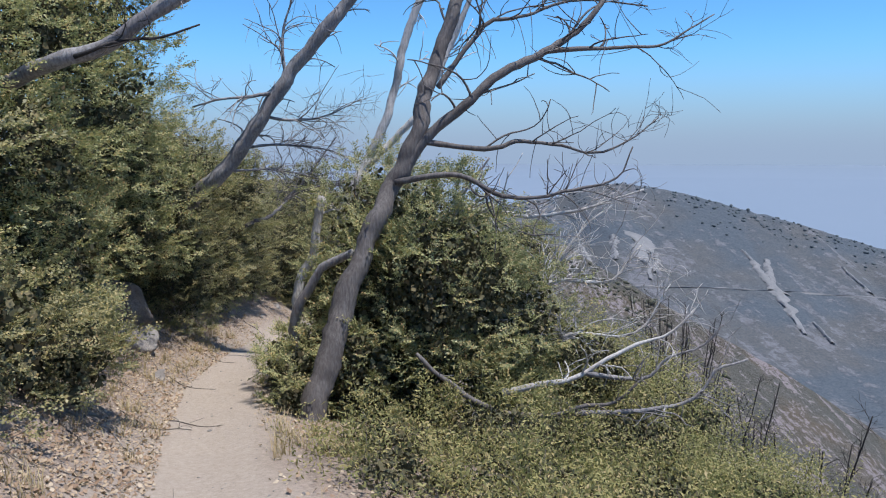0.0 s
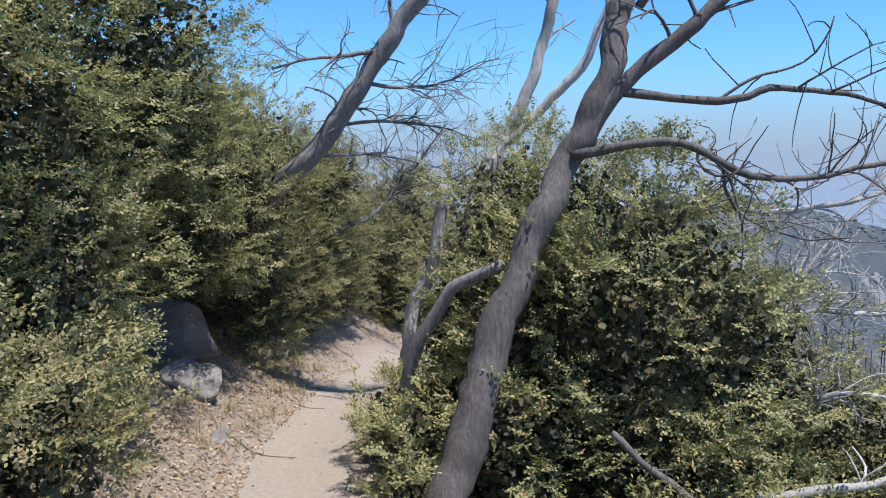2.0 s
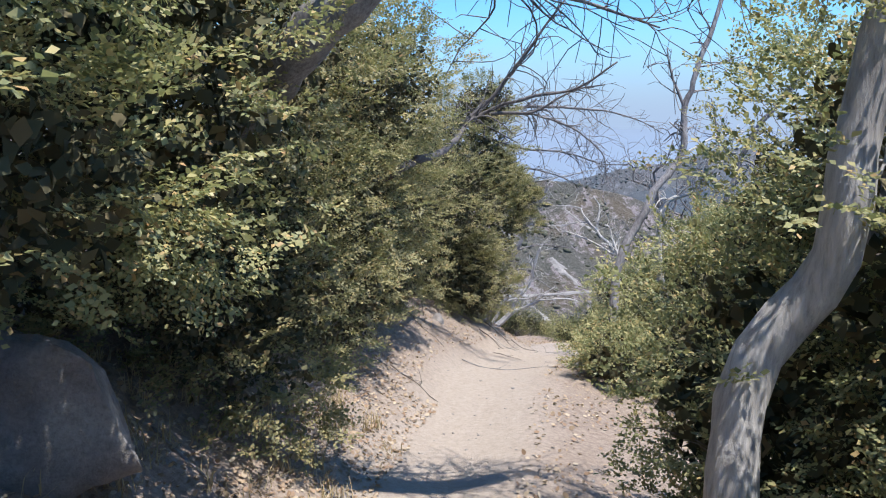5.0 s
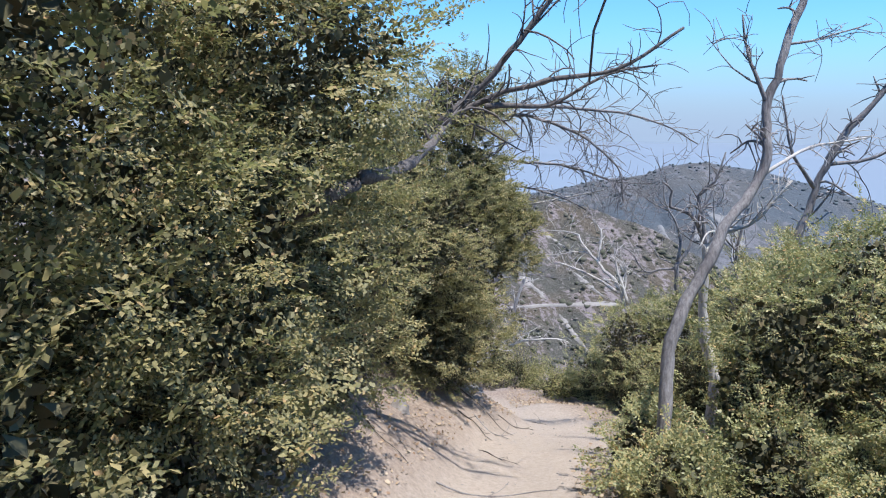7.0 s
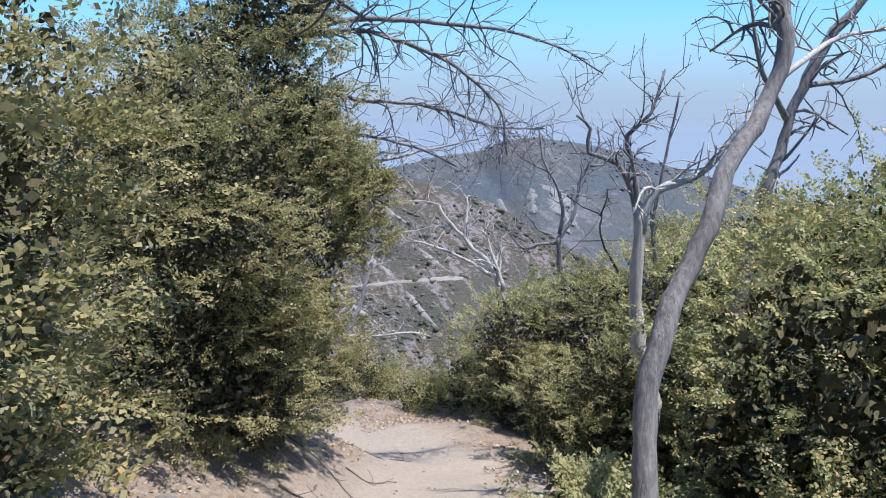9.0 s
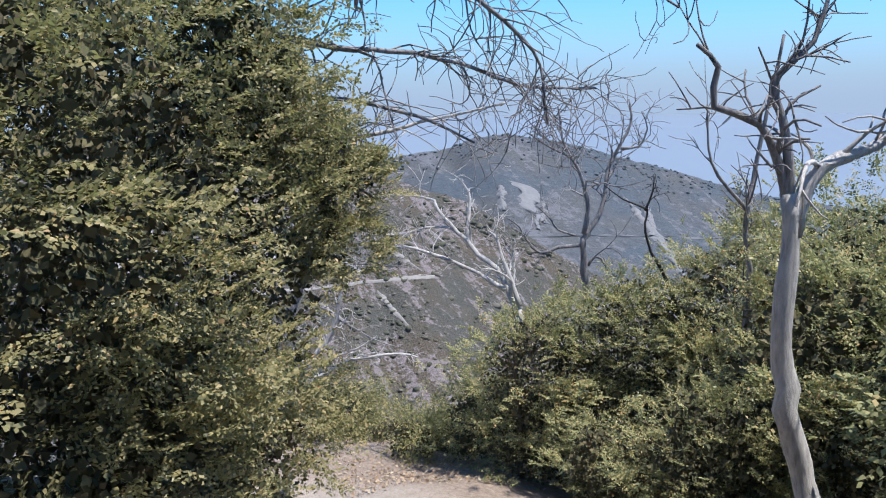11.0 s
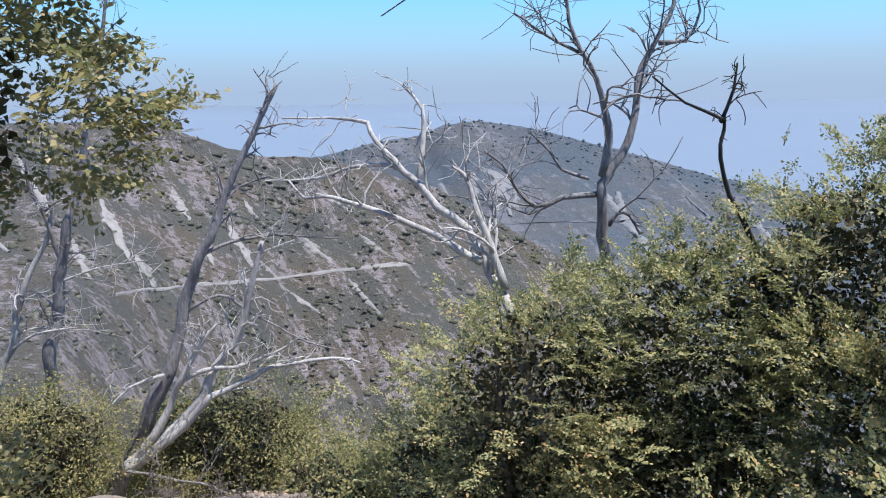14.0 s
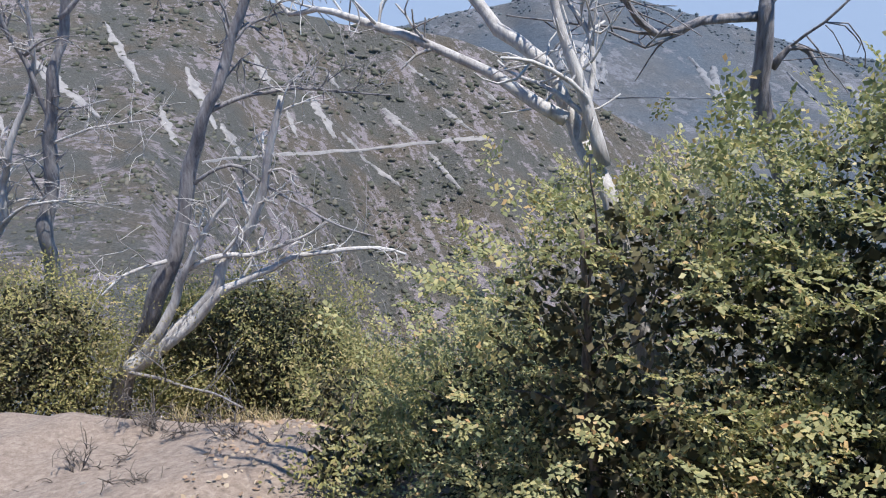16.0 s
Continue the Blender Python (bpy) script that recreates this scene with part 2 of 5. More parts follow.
def spaced(lo, hi, step, out_lo, out_hi, grow=1.16):
    core = list(np.arange(lo, hi + 1e-6, step))
    s, v = step, core[-1]
    while v < out_hi:
        s *= grow
        v += s
        core.append(v)
    s, v = step, core[0]
    while v > out_lo:
        s *= grow
        v -= s
        core.insert(0, v)
    return np.array(core)


def grid_faces(nx, ny):
    i, j = np.meshgrid(np.arange(nx - 1), np.arange(ny - 1), indexing="ij")
    a = (i * ny + j).ravel()
    return np.stack([a, a + ny, a + ny + 1, a + 1], 1)


gx, gy = spaced(-6, 3, 0.07, -480, 480), spaced(-2, 26, 0.07, -480, 480)
X, Y = np.meshgrid(gx, gy, indexing="ij")
Z = ground_z(X, Y)
me = mesh_arrays("ground", np.stack([X, Y, Z], -1), grid_faces(len(gx), len(gy)), SOIL, True)
dist, _ = trail_frame(X, Y)
att = me.attributes.new("tread", "FLOAT", "POINT")
att.data.foreach_set("value", np.clip(1.35 - np.abs(dist + 0.05) / (0.62 + 0.75 * (dist > 0) * np.exp(-((Y - 17.2) / 1.5) ** 2)), 0, 1).ravel().astype(np.float32))
tagged(new("ground", me), "sandy mountain trail and leaf-strewn slope beside it", "ground", kind="structure")

# the plain far below, with haze painted in as its pale blue
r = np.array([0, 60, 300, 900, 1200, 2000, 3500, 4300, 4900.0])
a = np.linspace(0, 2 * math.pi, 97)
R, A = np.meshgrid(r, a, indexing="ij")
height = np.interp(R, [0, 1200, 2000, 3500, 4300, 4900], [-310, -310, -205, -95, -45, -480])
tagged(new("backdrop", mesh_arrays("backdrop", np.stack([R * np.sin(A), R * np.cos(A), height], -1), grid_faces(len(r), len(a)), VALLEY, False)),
       "plain far below the mountains with haze painted into its pale blue colour", "distance", kind="structure")

# glowing see-through ring added to paint haze along the far horizon
def haze_glow_material():
    m, nt, b = material("horizon_haze_glow", 1.0)
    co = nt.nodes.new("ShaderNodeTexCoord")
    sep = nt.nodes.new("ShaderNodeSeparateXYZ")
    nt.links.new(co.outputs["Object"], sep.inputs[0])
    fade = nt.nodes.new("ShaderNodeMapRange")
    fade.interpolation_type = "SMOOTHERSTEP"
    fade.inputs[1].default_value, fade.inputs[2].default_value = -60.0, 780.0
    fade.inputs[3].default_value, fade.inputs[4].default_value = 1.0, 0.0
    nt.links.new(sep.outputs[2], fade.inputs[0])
    # emission supplies the haze colour, fading out with height
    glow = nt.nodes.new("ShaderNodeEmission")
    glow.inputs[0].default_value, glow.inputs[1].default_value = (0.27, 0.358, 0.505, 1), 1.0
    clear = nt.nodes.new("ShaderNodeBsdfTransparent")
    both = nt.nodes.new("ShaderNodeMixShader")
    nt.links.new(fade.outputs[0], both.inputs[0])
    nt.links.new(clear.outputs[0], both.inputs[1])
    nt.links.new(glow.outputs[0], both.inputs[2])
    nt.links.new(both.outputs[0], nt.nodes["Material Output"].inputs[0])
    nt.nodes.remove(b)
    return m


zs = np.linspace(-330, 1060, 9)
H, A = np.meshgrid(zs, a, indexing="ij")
tagged(new("backdrop", mesh_arrays("backdrop", np.stack([4650 * np.sin(A), 4650 * np.cos(A), H], -1), grid_faces(len(zs), len(a)), haze_glow_material(), True)),
       "glowing ring that paints pale lavender haze along the far horizon", "distance", kind="structure")

# ---------------------------------------------------------------- far hills, seen from the trail's end
EYE = np.array([-2.0, 15.0, -0.6])


class Hill:
    """A slope that rises away from the trail: az in degrees right of +y, s from 0 at its foot to 1 at its crest, past 1 behind."""

    def __init__(self, near, far, foot, crest, power, gully, seed):
        self.near, self.far, self.foot, self.power, self.gully, self.seed = near, far, foot, power, gully, seed
        self.az, self.el = np.array([c[0] for c in crest]), np.array([c[1] for c in crest])

    def reach(self, az, s):
        near = np.interp(az, [n[0] for n in self.near], [n[1] for n in self.near])
        return near + (self.far - near) * s

    def surface(self, az, s, lift=0.0):
        az, s = np.asarray(az, float), np.asarray(s, float)
        top = np.interp(az, self.az, self.el)
        foot = np.interp(az, [f[0] for f in self.foot], [f[1] for f in self.foot])
        u = np.clip(s, 0, 1)
        el = foot + (top - foot) * u ** self.power
        dist = self.reach(az, s)
        h = dist * np.tan(np.radians(el)) - np.maximum(s - 1, 0) * (self.far - self.reach(az, 0)) * 0.8
        arc = np.radians(az) * dist
        ridge = np.abs(wave(arc / self.gully * 2.2 + 0.4 * wave(arc / 60, dist / 60, 11), dist / self.gully * 0.35, self.seed))
        h = h + (ridge - 0.25) * self.gully * 0.30 * np.sin(np.clip(u, 0.02, 0.98) * math.pi) ** 0.6
        h = h + self.gully * 0.02 * wave(arc * 14 / self.gully, dist * 14 / self.gully, self.seed + 1)
        x, y = EYE[0] + dist * np.sin(np.radians(az)), EYE[1] + dist * np.cos(np.radians(az))
        return np.stack([x, y, EYE[2] + h + lift], -1)

    def s_of(self, az, el):
        """The nearest place on the slope that is seen at the height el."""
        grid = np.linspace(0.0, 1.0, 260)
        p = self.surface(np.asarray(az)[:, None] + 0 * grid, np.asarray(az)[:, None] * 0 + grid) - EYE
        e = np.degrees(np.arctan2(p[..., 2], np.hypot(p[..., 0], p[..., 1])))
        over = e >= np.asarray(el)[:, None]
        return grid[np.where(over.any(1), over.argmax(1), 259)]


SPUR = Hill([(-75, 42), (-16, 58), (-6, 150), (0, 185), (40, 190)], 340, [(-75, -24), (-16, -25), (-6, -31), (40, -34)], [(-75, 2), (-40, 0.3), (-23, -1.3), (-16.4, -1.4), (-10.5, -1.3), (-7.1, -2.4), (-4.6, -3.4), (-2.5, -4.0), (1.3, -4.2), (5.2, -5.1), (9.8, -6.5), (13.7, -8.6), (16, -10.0), (20, -12.0), (30, -17), (40, -23)], 0.62, 30, 21)
DOME = Hill([(0, 400)], 1000, [(0, -29)], [(-20, -7), (-5, -5.4), (2.5, -4.0), (5.0, -3.3), (9.0, -2.75), (10.6, -2.15), (13, -1.75), (16.6, -2.35), (20.1, -3.2), (23.6, -4.1), (29.3, -5.7), (37.5, -6.8), (50, -8), (75, -9)], 0.6, 60, 31)
for name, hill, lo, hi, n, rows, mat, text in (("hillside", SPUR, -75, 40, 560, 150, HILL_NEAR, "scrub-covered rocky hillside with pale scree streaks"), ("mountain", DOME, -20, 75, 560, 120, HILL_FAR, "dome mountain across the valley with blue haze painted into its colour")):
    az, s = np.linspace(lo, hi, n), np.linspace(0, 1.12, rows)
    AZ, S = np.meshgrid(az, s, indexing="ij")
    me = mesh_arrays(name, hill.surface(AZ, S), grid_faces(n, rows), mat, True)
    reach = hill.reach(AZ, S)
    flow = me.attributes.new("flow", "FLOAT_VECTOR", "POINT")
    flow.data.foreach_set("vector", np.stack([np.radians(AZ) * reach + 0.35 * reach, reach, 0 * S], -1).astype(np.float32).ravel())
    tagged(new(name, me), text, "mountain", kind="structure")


def ribbon(name, hill, az, el, width, lift, mat, label, category, across="az", seed=1):
    """A strip of bare ground laid on a hill, along the line az, el."""
    n = 40
    t = np.linspace(0, 1, n)
    k = np.linspace(0, 1, len(az))
    az_, el_ = np.interp(t, k, az), np.interp(t, k, el)
    w = np.interp(t, np.linspace(0, 1, len(width)), width)
    rng = np.random.default_rng(seed)
    if across == "az":
        az_ = az_ + 0.2 * w.max() * np.interp(t * 7, np.arange(8), rng.standard_normal(8)) * np.sin(math.pi * t)
    else:
        el_ = el_ + 0.06 * np.interp(t * 17, np.arange(18), rng.standard_normal(18))
    rows = []
    for f in np.linspace(-1, 1, 7):
        ragged = np.interp(t * 13, np.arange(14), rng.standard_normal(14)) + 0.3 * rng.standard_normal(n)
        edge = w * f * (1 + (0.4 if across == "az" else 0.15) * ragged * abs(f))
        if across == "az":
            rows.append(hill.surface(az_ + edge, hill.s_of(az_, el_), lift * (1 - 0.9 * abs(f) ** 3)))
        else:
            rows.append(hill.surface(az_, hill.s_of(az_, el_ + edge), lift * (1 - 0.9 * abs(f) ** 3)))
    v = np.stack(rows)
    return tagged(new(name, mesh_arrays(name, v, grid_faces(7, n), mat, True)), label, category, kind="structure")


ribbon("dirt_road", SPUR, [-12.5, -9.7, -5.5, -1.5, 2.5, 6.2, 7.6], [-12.9, -12.7, -12.7, -12.7, -12.3, -12.0, -12.0], [0.06, 0.09, 0.12, 0.13], 0.4, SCREE_NEAR, "pale dirt road cut across the hillside", "road", "el")
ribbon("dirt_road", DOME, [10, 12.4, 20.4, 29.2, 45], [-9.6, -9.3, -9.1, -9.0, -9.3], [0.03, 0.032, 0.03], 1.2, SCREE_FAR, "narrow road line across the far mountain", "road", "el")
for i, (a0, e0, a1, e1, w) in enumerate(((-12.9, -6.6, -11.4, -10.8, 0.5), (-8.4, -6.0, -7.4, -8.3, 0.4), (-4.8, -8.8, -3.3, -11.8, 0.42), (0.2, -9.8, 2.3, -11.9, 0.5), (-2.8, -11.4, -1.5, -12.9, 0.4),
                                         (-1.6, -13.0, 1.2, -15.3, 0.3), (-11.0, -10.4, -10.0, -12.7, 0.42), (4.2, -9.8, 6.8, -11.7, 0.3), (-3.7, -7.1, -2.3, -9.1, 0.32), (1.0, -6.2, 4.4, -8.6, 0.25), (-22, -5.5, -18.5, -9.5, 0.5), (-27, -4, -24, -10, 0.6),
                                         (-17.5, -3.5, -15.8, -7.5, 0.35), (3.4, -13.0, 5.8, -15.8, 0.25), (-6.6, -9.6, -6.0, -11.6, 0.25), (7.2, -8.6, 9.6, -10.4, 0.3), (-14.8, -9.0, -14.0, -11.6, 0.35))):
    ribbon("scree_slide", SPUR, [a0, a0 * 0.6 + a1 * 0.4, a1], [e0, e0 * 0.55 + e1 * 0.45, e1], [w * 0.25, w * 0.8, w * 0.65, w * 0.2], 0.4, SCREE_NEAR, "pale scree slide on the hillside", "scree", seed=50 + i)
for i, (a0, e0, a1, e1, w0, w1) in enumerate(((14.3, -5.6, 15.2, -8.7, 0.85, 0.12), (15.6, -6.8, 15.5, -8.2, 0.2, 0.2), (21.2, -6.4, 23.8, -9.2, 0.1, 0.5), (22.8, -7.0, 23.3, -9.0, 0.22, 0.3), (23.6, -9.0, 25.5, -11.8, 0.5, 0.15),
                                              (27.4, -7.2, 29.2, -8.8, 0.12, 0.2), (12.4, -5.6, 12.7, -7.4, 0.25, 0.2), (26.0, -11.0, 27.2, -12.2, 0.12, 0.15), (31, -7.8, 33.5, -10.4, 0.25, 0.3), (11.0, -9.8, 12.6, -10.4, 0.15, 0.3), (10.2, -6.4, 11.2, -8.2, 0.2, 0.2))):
    ribbon("scree_slide", DOME, [a0, (a0 + a1) / 2, a1], [e0, (e0 + e1) / 2, e1], [w0, (w0 + w1) / 2, w1], 2.0, SCREE_FAR, "scree slide on the far mountain, tinted blue-grey for haze", "scree", seed=80 + i)


def lumps(places, sizes, seed, fineness=1, rough=0.28):
    """Uneven leafy lumps, one closed blob each."""
    bm = bmesh.new()
    bmesh.ops.create_icosphere(bm, subdivisions=fineness, radius=1)
    base = np.array([v.co for v in bm.verts])
    tri = np.array([[v.index for v in f.verts] for f in bm.faces])
    bm.free()
    rng = np.random.default_rng(seed)
    n = len(places)
    rad = 1 + rough * rng.standard_normal((n, len(base), 1)).clip(-1.6, 1.6)
    sq = np.stack([rng.uniform(0.8, 1.3, n), rng.uniform(0.8, 1.3, n), rng.uniform(0.6, 1.0, n)], -1)[:, None]
    v = base[None] * rad * sq * np.asarray(sizes)[:, None, None] + np.asarray(places)[:, None]
    f = tri[None] + (np.arange(n) * len(base))[:, None, None]
    return v.reshape(-1, 3), f.reshape(-1, 3)


rng = np.random.default_rng(5)
n = 17000
az, s = rng.uniform(-50, 22, n), rng.uniform(0.0, 1.0, n) ** 1.25
pl = SPUR.surface(az, s)
keep = wave(pl[:, 0] / 11, pl[:, 1] / 16, 77) + 0.22 * rng.standard_normal(n) > 0.0
size = (rng.uniform(0.3, 1.25, n) ** 2.2 * SPUR.reach(az, s) / 340)[keep]
v, f = lumps(pl[keep], size, 6, 1, 0.42)
tagged(new("hillside_brush", mesh_arrays("hillside_brush", v, f, BRUSH_NEAR)), "grey-green chaparral bushes scattered over the hillside", "bush", kind="stuff")
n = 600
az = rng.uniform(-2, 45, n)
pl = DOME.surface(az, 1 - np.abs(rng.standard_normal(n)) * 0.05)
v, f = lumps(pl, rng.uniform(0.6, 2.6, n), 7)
tagged(new("ridge_trees", mesh_arrays("ridge_trees", v, f, BRUSH_FAR)), "small trees along the far ridge, tinted bluish for haze", "tree", kind="stuff")


# ---------------------------------------------------------------- wood
def curve_points(points, step):
    p = np.array(points, float)
    q = np.vstack([2 * p[0] - p[1], p, 2 * p[-1] - p[-2]])
    out = []
    for i in range(1, len(q) - 2):
        n = max(2, int(np.linalg.norm(q[i + 1] - q[i]) / step))
        for t in np.linspace(0, 1, n, endpoint=False):
            out.append(0.5 * (2 * q[i] + (q[i + 1] - q[i - 1]) * t + (2 * q[i - 1] - 5 * q[i] + 4 * q[i + 1] - q[i + 2]) * t * t + (3 * q[i] - q[i - 1] - 3 * q[i + 1] + q[i + 2]) * t ** 3))
    out.append(p[-1])
    return np.array(out)


class Wood:
    """Collects tapered, knotty tubes into one mesh."""

    def __init__(self, seed):
        self.rng = np.random.default_rng(seed)
        self.v, self.f, self.n = [], [], 0

    def tube(self, pts, r0, r1, sides=8, knots=0.12):
        pts = np.vstack([pts[0] + (pts[0] - pts[1]) * 0.05, pts, pts[-1] + (pts[-1] - pts[-2]) * 0.05])
        n = len(pts)
        tan = np.gradient(pts, axis=0)
        tan /= np.linalg.norm(tan, axis=1)[:, None] + 1e-9
        ref = np.array([0.31, 0.9, 0.2]) if abs(tan[0][1]) < 0.8 else np.array([1.0, 0, 0])
        side = np.cross(tan, ref)
        side /= np.linalg.norm(side, axis=1)[:, None] + 1e-9
        up = np.cross(side, tan)
        t = np.linspace(0, 1, n)
        rad = (r0 + (r1 - r0) * t ** 0.85) * (1 + knots * np.interp(t * n, np.arange(0, n + 3, 2), self.rng.standard_normal(len(np.arange(0, n + 3, 2))) * 0.6))
        rad[0], rad[-1] = rad[1] * 0.02, rad[-2] * 0.02
        ang = np.linspace(0, 2 * math.pi, sides, endpoint=False)
        lump = 1 + knots * 0.7 * self.rng.standard_normal((n, sides)) * (0.6 if sides > 5 else 0.2)
        ring = pts[:, None] + (rad[:, None] * lump)[..., None] * (np.cos(ang)[None, :, None] * side[:, None] + np.sin(ang)[None, :, None] * up[:, None])
        self.v.append(ring.reshape(-1, 3))
        i, j = np.meshgrid(np.arange(n - 1), np.arange(sides), indexing="ij")
        a, b = i * sides + j, i * sides + (j + 1) % sides
        self.f.append(np.stack([a, b, b + sides, a + sides], -1).reshape(-1, 4) + self.n)
        self.n += n * sides
        return tan[1:-1]

    def wander(self, start, way, length, droop, crook=0.28, seg=None):
        n = seg or max(4, int(length / 0.07))
        p, d, out = np.array(start, float), np.array(way, float), []
        d /= np.linalg.norm(d) + 1e-9
        curl = self.rng.standard_normal(3) * 1.3 / n
        for _ in range(n + 1):
            out.append(p.copy())
            d = d + curl + self.rng.standard_normal(3) * crook * 0.6 + np.array([0, 0, -droop])
            d /= np.linalg.norm(d)
            p = p + d * length / n
        return np.array(out)

    def limb(self, points, r0, r1, sides=9, step=0.08, twigs=12, reach=0.5, droop=0.0, depth=2, first=0.25, rise=0.35, crook=0.25):
        pts = curve_points(points, step)
        m = len(pts)
        fade = np.sin(np.linspace(0, math.pi, m))[:, None]
        pts = pts + fade * np.stack([np.convolve(self.rng.standard_normal(m + 4), np.ones(5) / 5, "valid") for _ in range(3)], 1) * min(0.03, r0 * 0.7)
        t = np.linspace(0, 1, m)
        long = np.linalg.norm(pts[-1] - pts[0])
        for k in range(3):
            ph = self.rng.uniform(0, 6.28, 3)
            pts = pts + fade * np.sin(t[:, None] * long * (5 + 4 * k) + ph) * min(0.016, r0 * 0.4) / (1 + k)
        tan = self.tube(pts, r0, r1, sides)
        for _ in range(twigs):
            u = self.rng.uniform(first, 1.0)
            i = int(u * (m - 1))
            rr = (r0 + (r1 - r0) * u ** 0.85)
            self.spray(pts[i], tan[i], reach * self.rng.uniform(0.5, 1.6) * (1.1 - 0.3 * u), rr * 0.55, depth, droop, rise, crook)

    def spray(self, start, along, length, r, depth, droop, rise, crook=0.25):
        way = along * 1.25 + self.rng.standard_normal(3) * 0.62 + np.array([0, 0, rise])
        r = min(max(r, 0.003), 0.015)
        pts = self.wander(start, way, length, droop, crook)
        self.tube(pts, r, max(0.0016, r * 0.3), 5 if r > 0.006 else 4, 0.1)
        if depth > 1:
            for _ in range(int(self.rng.integers(3, 6))):
                i = int(self.rng.integers(1, len(pts) - 1))
                self.spray(pts[i], pts[i + 1] - pts[i], length * self.rng.uniform(0.35, 0.75), r * 0.5, depth - 1, droop, rise * 0.6, crook)

    def mesh(self, name, mat):
        return mesh_arrays(name, np.concatenate(self.v), np.concatenate(self.f), mat, True)


def dead_tree(label, limbs, seed, mat=DEAD, group="", **style):
    """limbs: (name, points, start radius, end radius, changes to the style)."""
    base = limbs[0][1][0]
    tree = thing("dead_tree", base, label, "tree", group)
    for k, (name, points, r0, r1, change) in enumerate(limbs):
        w = Wood(seed * 31 + k)
        opts = dict(style)
        opts.update(change)
        m = opts.pop("mat", mat)
        w.limb(points, r0, r1, **opts)
        part(name, w.mesh(name, m), tree)
    return tree


dead_tree("leaning grey dead tree with long bare limbs beside the trail", [
    ("trunk", [(-1.22, 6.95, -1.05), (-1.15, 7.02, -0.7), (-1.0, 7.15, -0.28), (-0.76, 7.37, 0.54), (-0.38, 7.57, 1.32), (-0.1, 7.77, 2.18), (0.12, 7.97, 2.95), (0.5, 8.1, 3.7)], 0.125, 0.05, dict(twigs=10, first=0.75, sides=14, step=0.06)),
    ("limb", [(-0.42, 7.57, 1.22), (-0.22, 7.6, 1.55), (0.32, 7.58, 2.03), (0.78, 7.65, 2.32), (1.16, 7.72, 2.54), (1.6, 7.8, 3.0), (2.1, 7.9, 3.4)], 0.065, 0.012, dict(twigs=16)),
    ("limb", [(1.0, 7.68, 2.43), (1.68, 7.67, 2.46), (2.12, 7.73, 2.52), (2.59, 7.8, 2.79)], 0.028, 0.005, dict(twigs=8)),
    ("limb", [(-0.22, 7.6, 1.58), (0.46, 7.54, 1.52), (0.78, 7.58, 1.59), (1.43, 7.62, 1.48), (1.76, 7.66, 1.59), (2.06, 7.7, 1.81)], 0.032, 0.005, dict(twigs=12)),
    ("limb", [(-0.45, 7.5, 1.2), (0.08, 7.42, 1.27), (0.56, 7.4, 1.09), (1.13, 7.4, 1.11), (1.6, 7.4, 1.24), (1.75, 7.4, 1.53)], 0.032, 0.006, dict(twigs=12)),
    ("limb", [(-0.05, 7.75, 2.1), (0.4, 7.9, 2.7), (0.7, 7.9, 2.75), (1.3, 8.0, 2.95), (2.0, 8.0, 2.9)], 0.03, 0.006, dict(twigs=12)),
    ("stem", [(-1.51, 7.95, -1.15), (-1.53, 7.95, -0.58), (-1.55, 7.95, -0.31), (-1.47, 7.93, -0.11), (-1.38, 7.90, 0.05), (-1.29, 7.88, 0.21), (-1.20, 7.85, 0.34), (-1.04, 7.80, 0.43), (-0.87, 7.75, 0.51)], 0.055, 0.042, dict(twigs=0, mat=DEAD, sides=10)),
], 1, BROWN, reach=0.6, crook=0.22)
dead_tree("bleached dead limbs reaching out of a green bush", [
    ("limb", [(-0.3, 8.5, 0.5), (0.09, 8.3, 0.85), (0.68, 8.3, 0.84), (1.28, 8.3, 0.84), (2.09, 8.3, 1.1)], 0.04, 0.008, dict(twigs=16)),
    ("limb", [(0.5, 8.5, -0.9), (0.75, 8.4, -0.3), (1.1, 8.3, 0.15), (1.7, 8.3, 0.1), (2.1, 8.4, 0.5)], 0.045, 0.008, dict(twigs=24)),
    ("limb", [(0.6, 8.5, -0.8), (1.1, 8.7, -0.1), (1.5, 8.8, 0.6), (1.9, 8.9, 0.9)], 0.035, 0.006, dict(twigs=24)),
    ("limb", [(0.6, 8.5, -0.9), (1.3, 8.2, -0.45), (2.0, 8.2, -0.4), (2.4, 8.3, 0.1)], 0.03, 0.005, dict(twigs=20)),
], 2, BLEACHED, reach=0.5)
